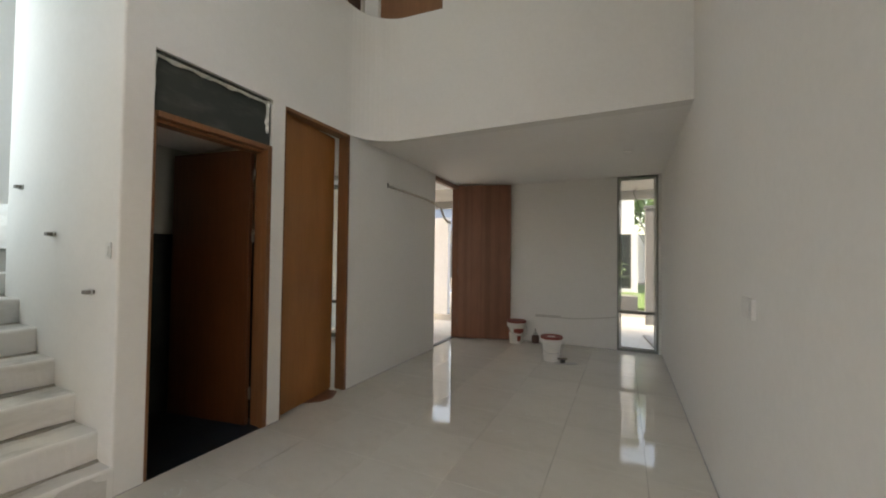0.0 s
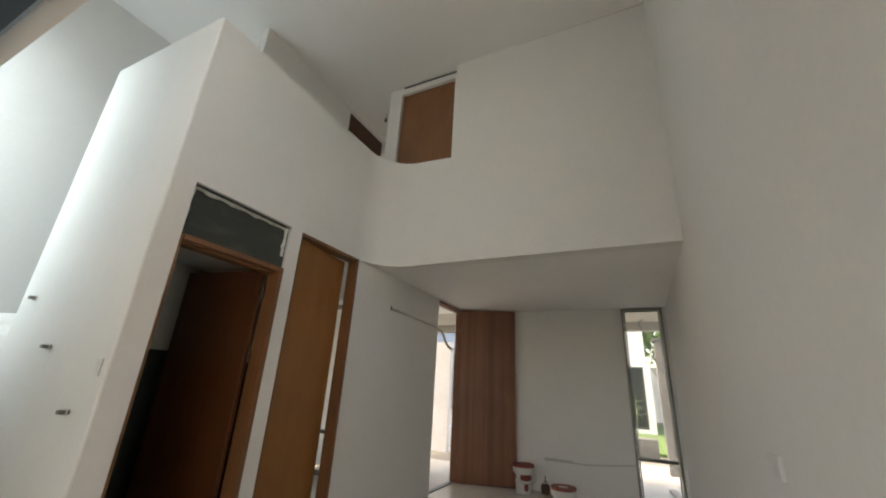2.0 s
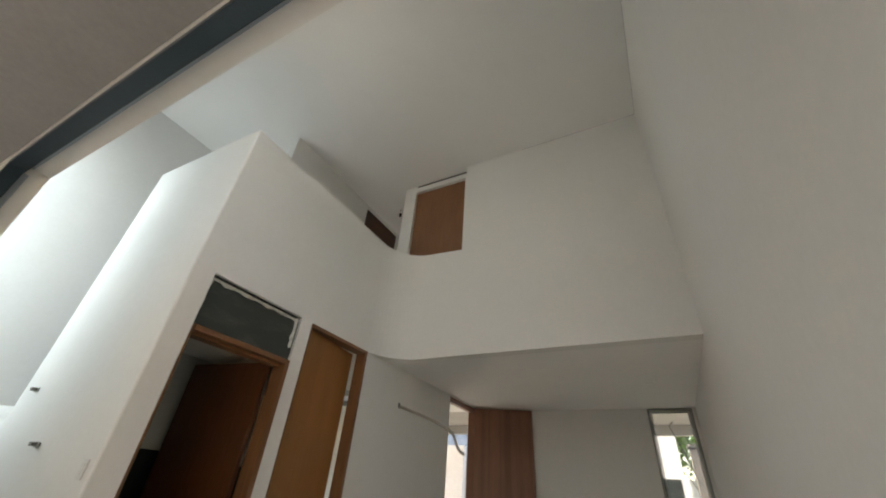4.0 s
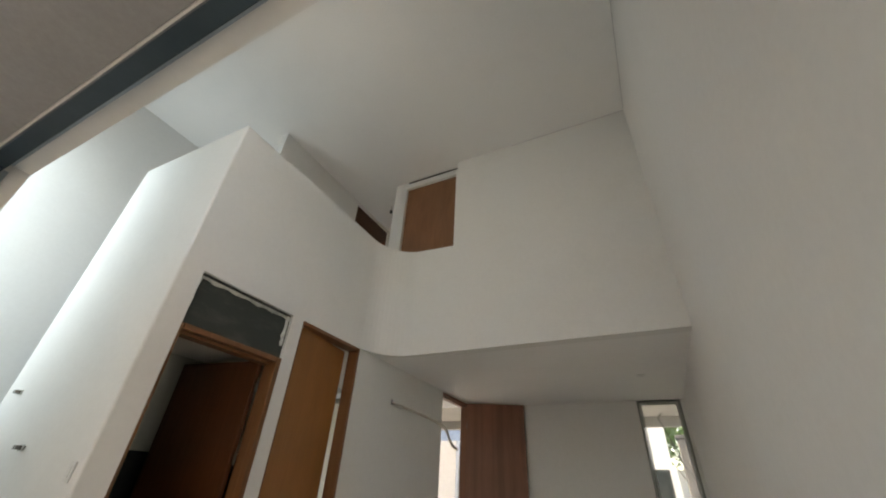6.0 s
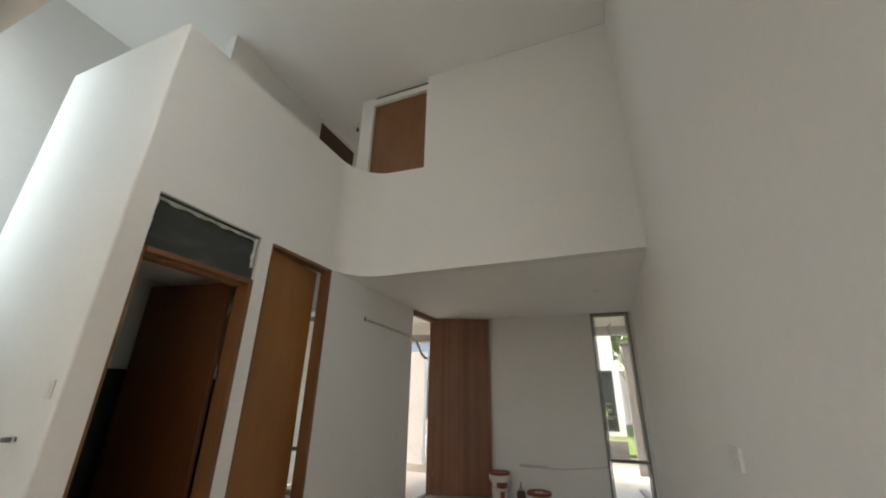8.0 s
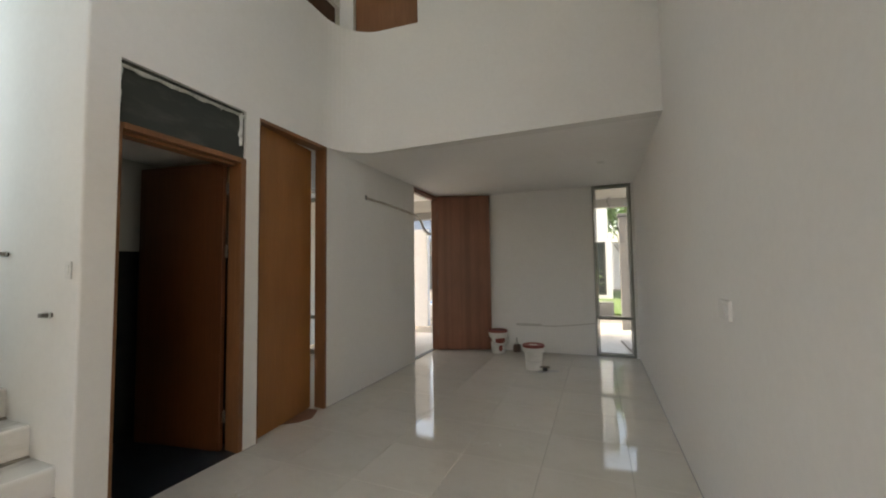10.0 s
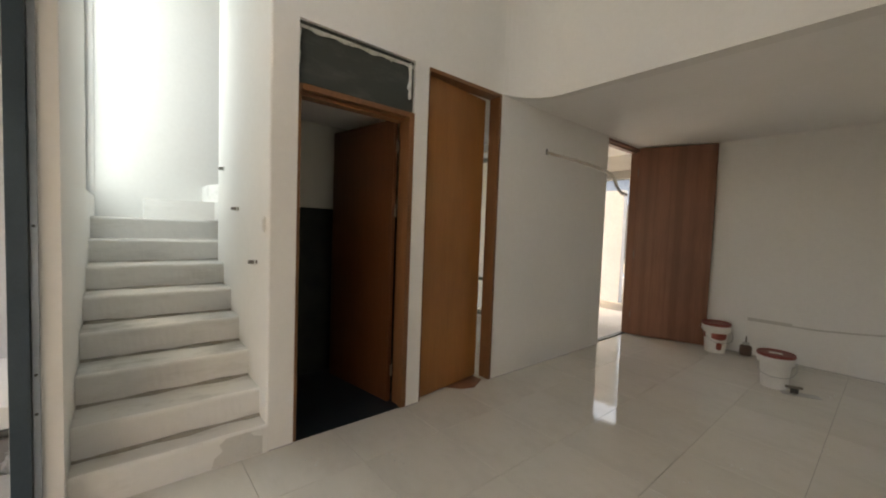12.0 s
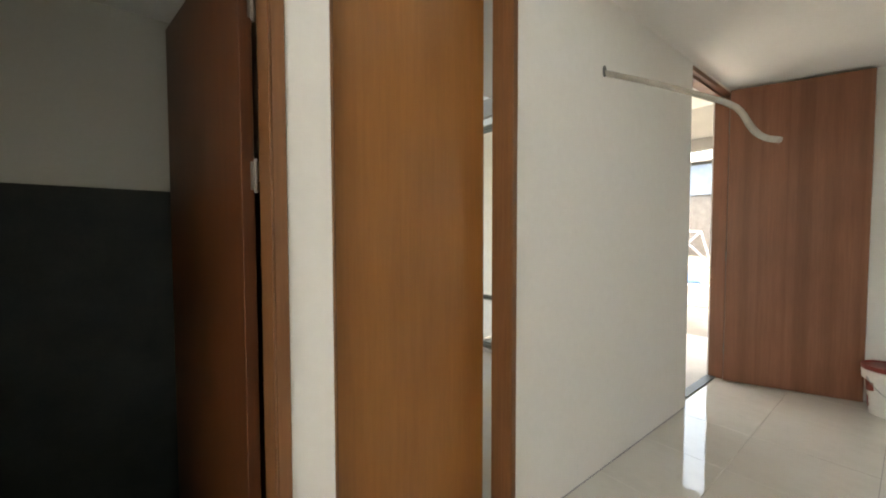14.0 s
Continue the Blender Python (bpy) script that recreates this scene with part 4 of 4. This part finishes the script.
# tarpaulin heap
bm = bmesh.new()
bmesh.ops.create_grid(bm, x_segments=24, y_segments=16, size=0.5)
for v in bm.verts:
    rr = max(abs(v.co.x), abs(v.co.y)) * 2
    v.co.z = max(0.0, (1 - rr ** 2) * 0.55 + 0.10 * noise.noise(v.co * 5.0) * (1 - rr * 0.8)) + 0.004
    v.co.x *= 1.7
tp = tagged(part("tarpaulin", bm, TARP, None, "", True), "crumpled blue tarpaulin over a heap", "tarpaulin")
tp.matrix_world = pose(-6.0, 14.4, -0.06, 0, 0, 20) @ Matrix.Diagonal((0.7, 0.7, 0.6, 1))
so = tp.modifiers.new("thick", "SOLIDIFY")
so.thickness = 0.006


# trees behind the lawn
def tree(x, y, h, seed, label):
    rnd = random.Random(seed)
    t = tagged(empty("tree", x, y, -0.06), label, "tree", "garden trees")
    bm = bmesh.new()
    limbs = [((0, 0, 0), (0.12, 0.05, h * 0.5), 0.09, 0.05)]
    tips = []
    for k in range(8):
        a, z = k * 2.4, h * (0.30 + 0.05 * (k % 5))
        end = (math.cos(a) * h * 0.3 * (0.7 + 0.5 * rnd.random()), math.sin(a) * h * 0.3 * (0.7 + 0.5 * rnd.random()), z + h * (0.25 + 0.2 * rnd.random()))
        limbs.append(((0.08, 0.03, z), end, 0.032, 0.010))
        tips.append(Vector(end))
        tips.append(Vector(end) * 0.75 + Vector((0, 0, 0.3 * h * 0.75)))
    for p, q, r0, r1 in limbs:
        p, q = Vector(p), Vector(q)
        rot = (q - p).to_track_quat("Z", "Y").to_matrix().to_4x4()
        bmesh.ops.create_cone(bm, cap_ends=True, segments=8, radius1=r0, radius2=r1, depth=(q - p).length, matrix=Matrix.Translation((p + q) / 2) @ rot)
    part("trunk", bm, BARK, t, "", True)
    verts, faces = [], []
    for tip in tips:
        for _ in range(150):
            c = tip + Vector((rnd.gauss(0, 0.10 * h), rnd.gauss(0, 0.10 * h), rnd.gauss(0, 0.08 * h)))
            u = Vector((rnd.uniform(-1, 1), rnd.uniform(-1, 1), rnd.uniform(-0.6, 0.6))).normalized()
            w = u.orthogonal().normalized()
            s = rnd.uniform(0.09, 0.2)
            n = len(verts)
            verts += [c - u * s, c + w * s * 0.45, c + u * s, c - w * s * 0.45]
            faces.append((n, n + 1, n + 2, n + 3))
    me = bpy.data.meshes.new("crown")
    me.from_pydata([tuple(v) for v in verts], [], faces)
    me.materials.append(LEAF)
    cr = new("crown", me)
    cr.parent = t
    return t


tree(0.95, 21.5, 5.6, 4, "young green tree on the lawn")
tree(3.2, 26.0, 7.5, 9, "leafy green tree by the boundary wall")

# ---- floor tiles ----
tile_meshes = {}


def tile_mesh(w, d):
    key = (round(w, 4), round(d, 4))
    if key not in tile_meshes:
        bm = bmesh.new()
        c = 0.0007
        lo = [bm.verts.new(p) for p in ((0, 0, -0.0055), (w, 0, -0.0055), (w, d, -0.0055), (0, d, -0.0055))]
        mid = [bm.verts.new(p) for p in ((0, 0, -c), (w, 0, -c), (w, d, -c), (0, d, -c))]
        up = [bm.verts.new(p) for p in ((c, c, 0), (w - c, c, 0), (w - c, d - c, 0), (c, d - c, 0))]
        for a, b in ((lo, mid), (mid, up)):
            for i in range(4):
                bm.faces.new([a[i], a[(i + 1) % 4], b[(i + 1) % 4], b[i]])
        bm.faces.new(up)
        me = bpy.data.meshes.new("tile")
        bm.to_mesh(me)
        bm.free()
        me.materials.append(TILE)
        tile_meshes[key] = me
    return tile_meshes[key]


PX, PY, PIT, JOINT = -2.255, 2.312, 0.572, 0.0022
for i in range(-2, 6):
    for j in range(-5, 9):
        xa, xb = max(PX + i * PIT, XW - TH + 0.001), min(PX + (i + 1) * PIT, XR - 0.001)
        ya, yb = max(PY + j * PIT, YO0 + 0.001), min(PY + (j + 1) * PIT, YF - 0.001)
        if xb - xa < 0.02 or yb - ya < 0.02:
            continue
        tl = new("tile", tile_mesh(xb - xa - JOINT, yb - ya - JOINT))
        tl.matrix_world = pose(xa, ya, 0.0, 0.05 * math.sin(i * 12.9 + j * 78.2), 0.05 * math.sin(i * 39.3 + j * 11.1), 0)
        tl.parent = floor
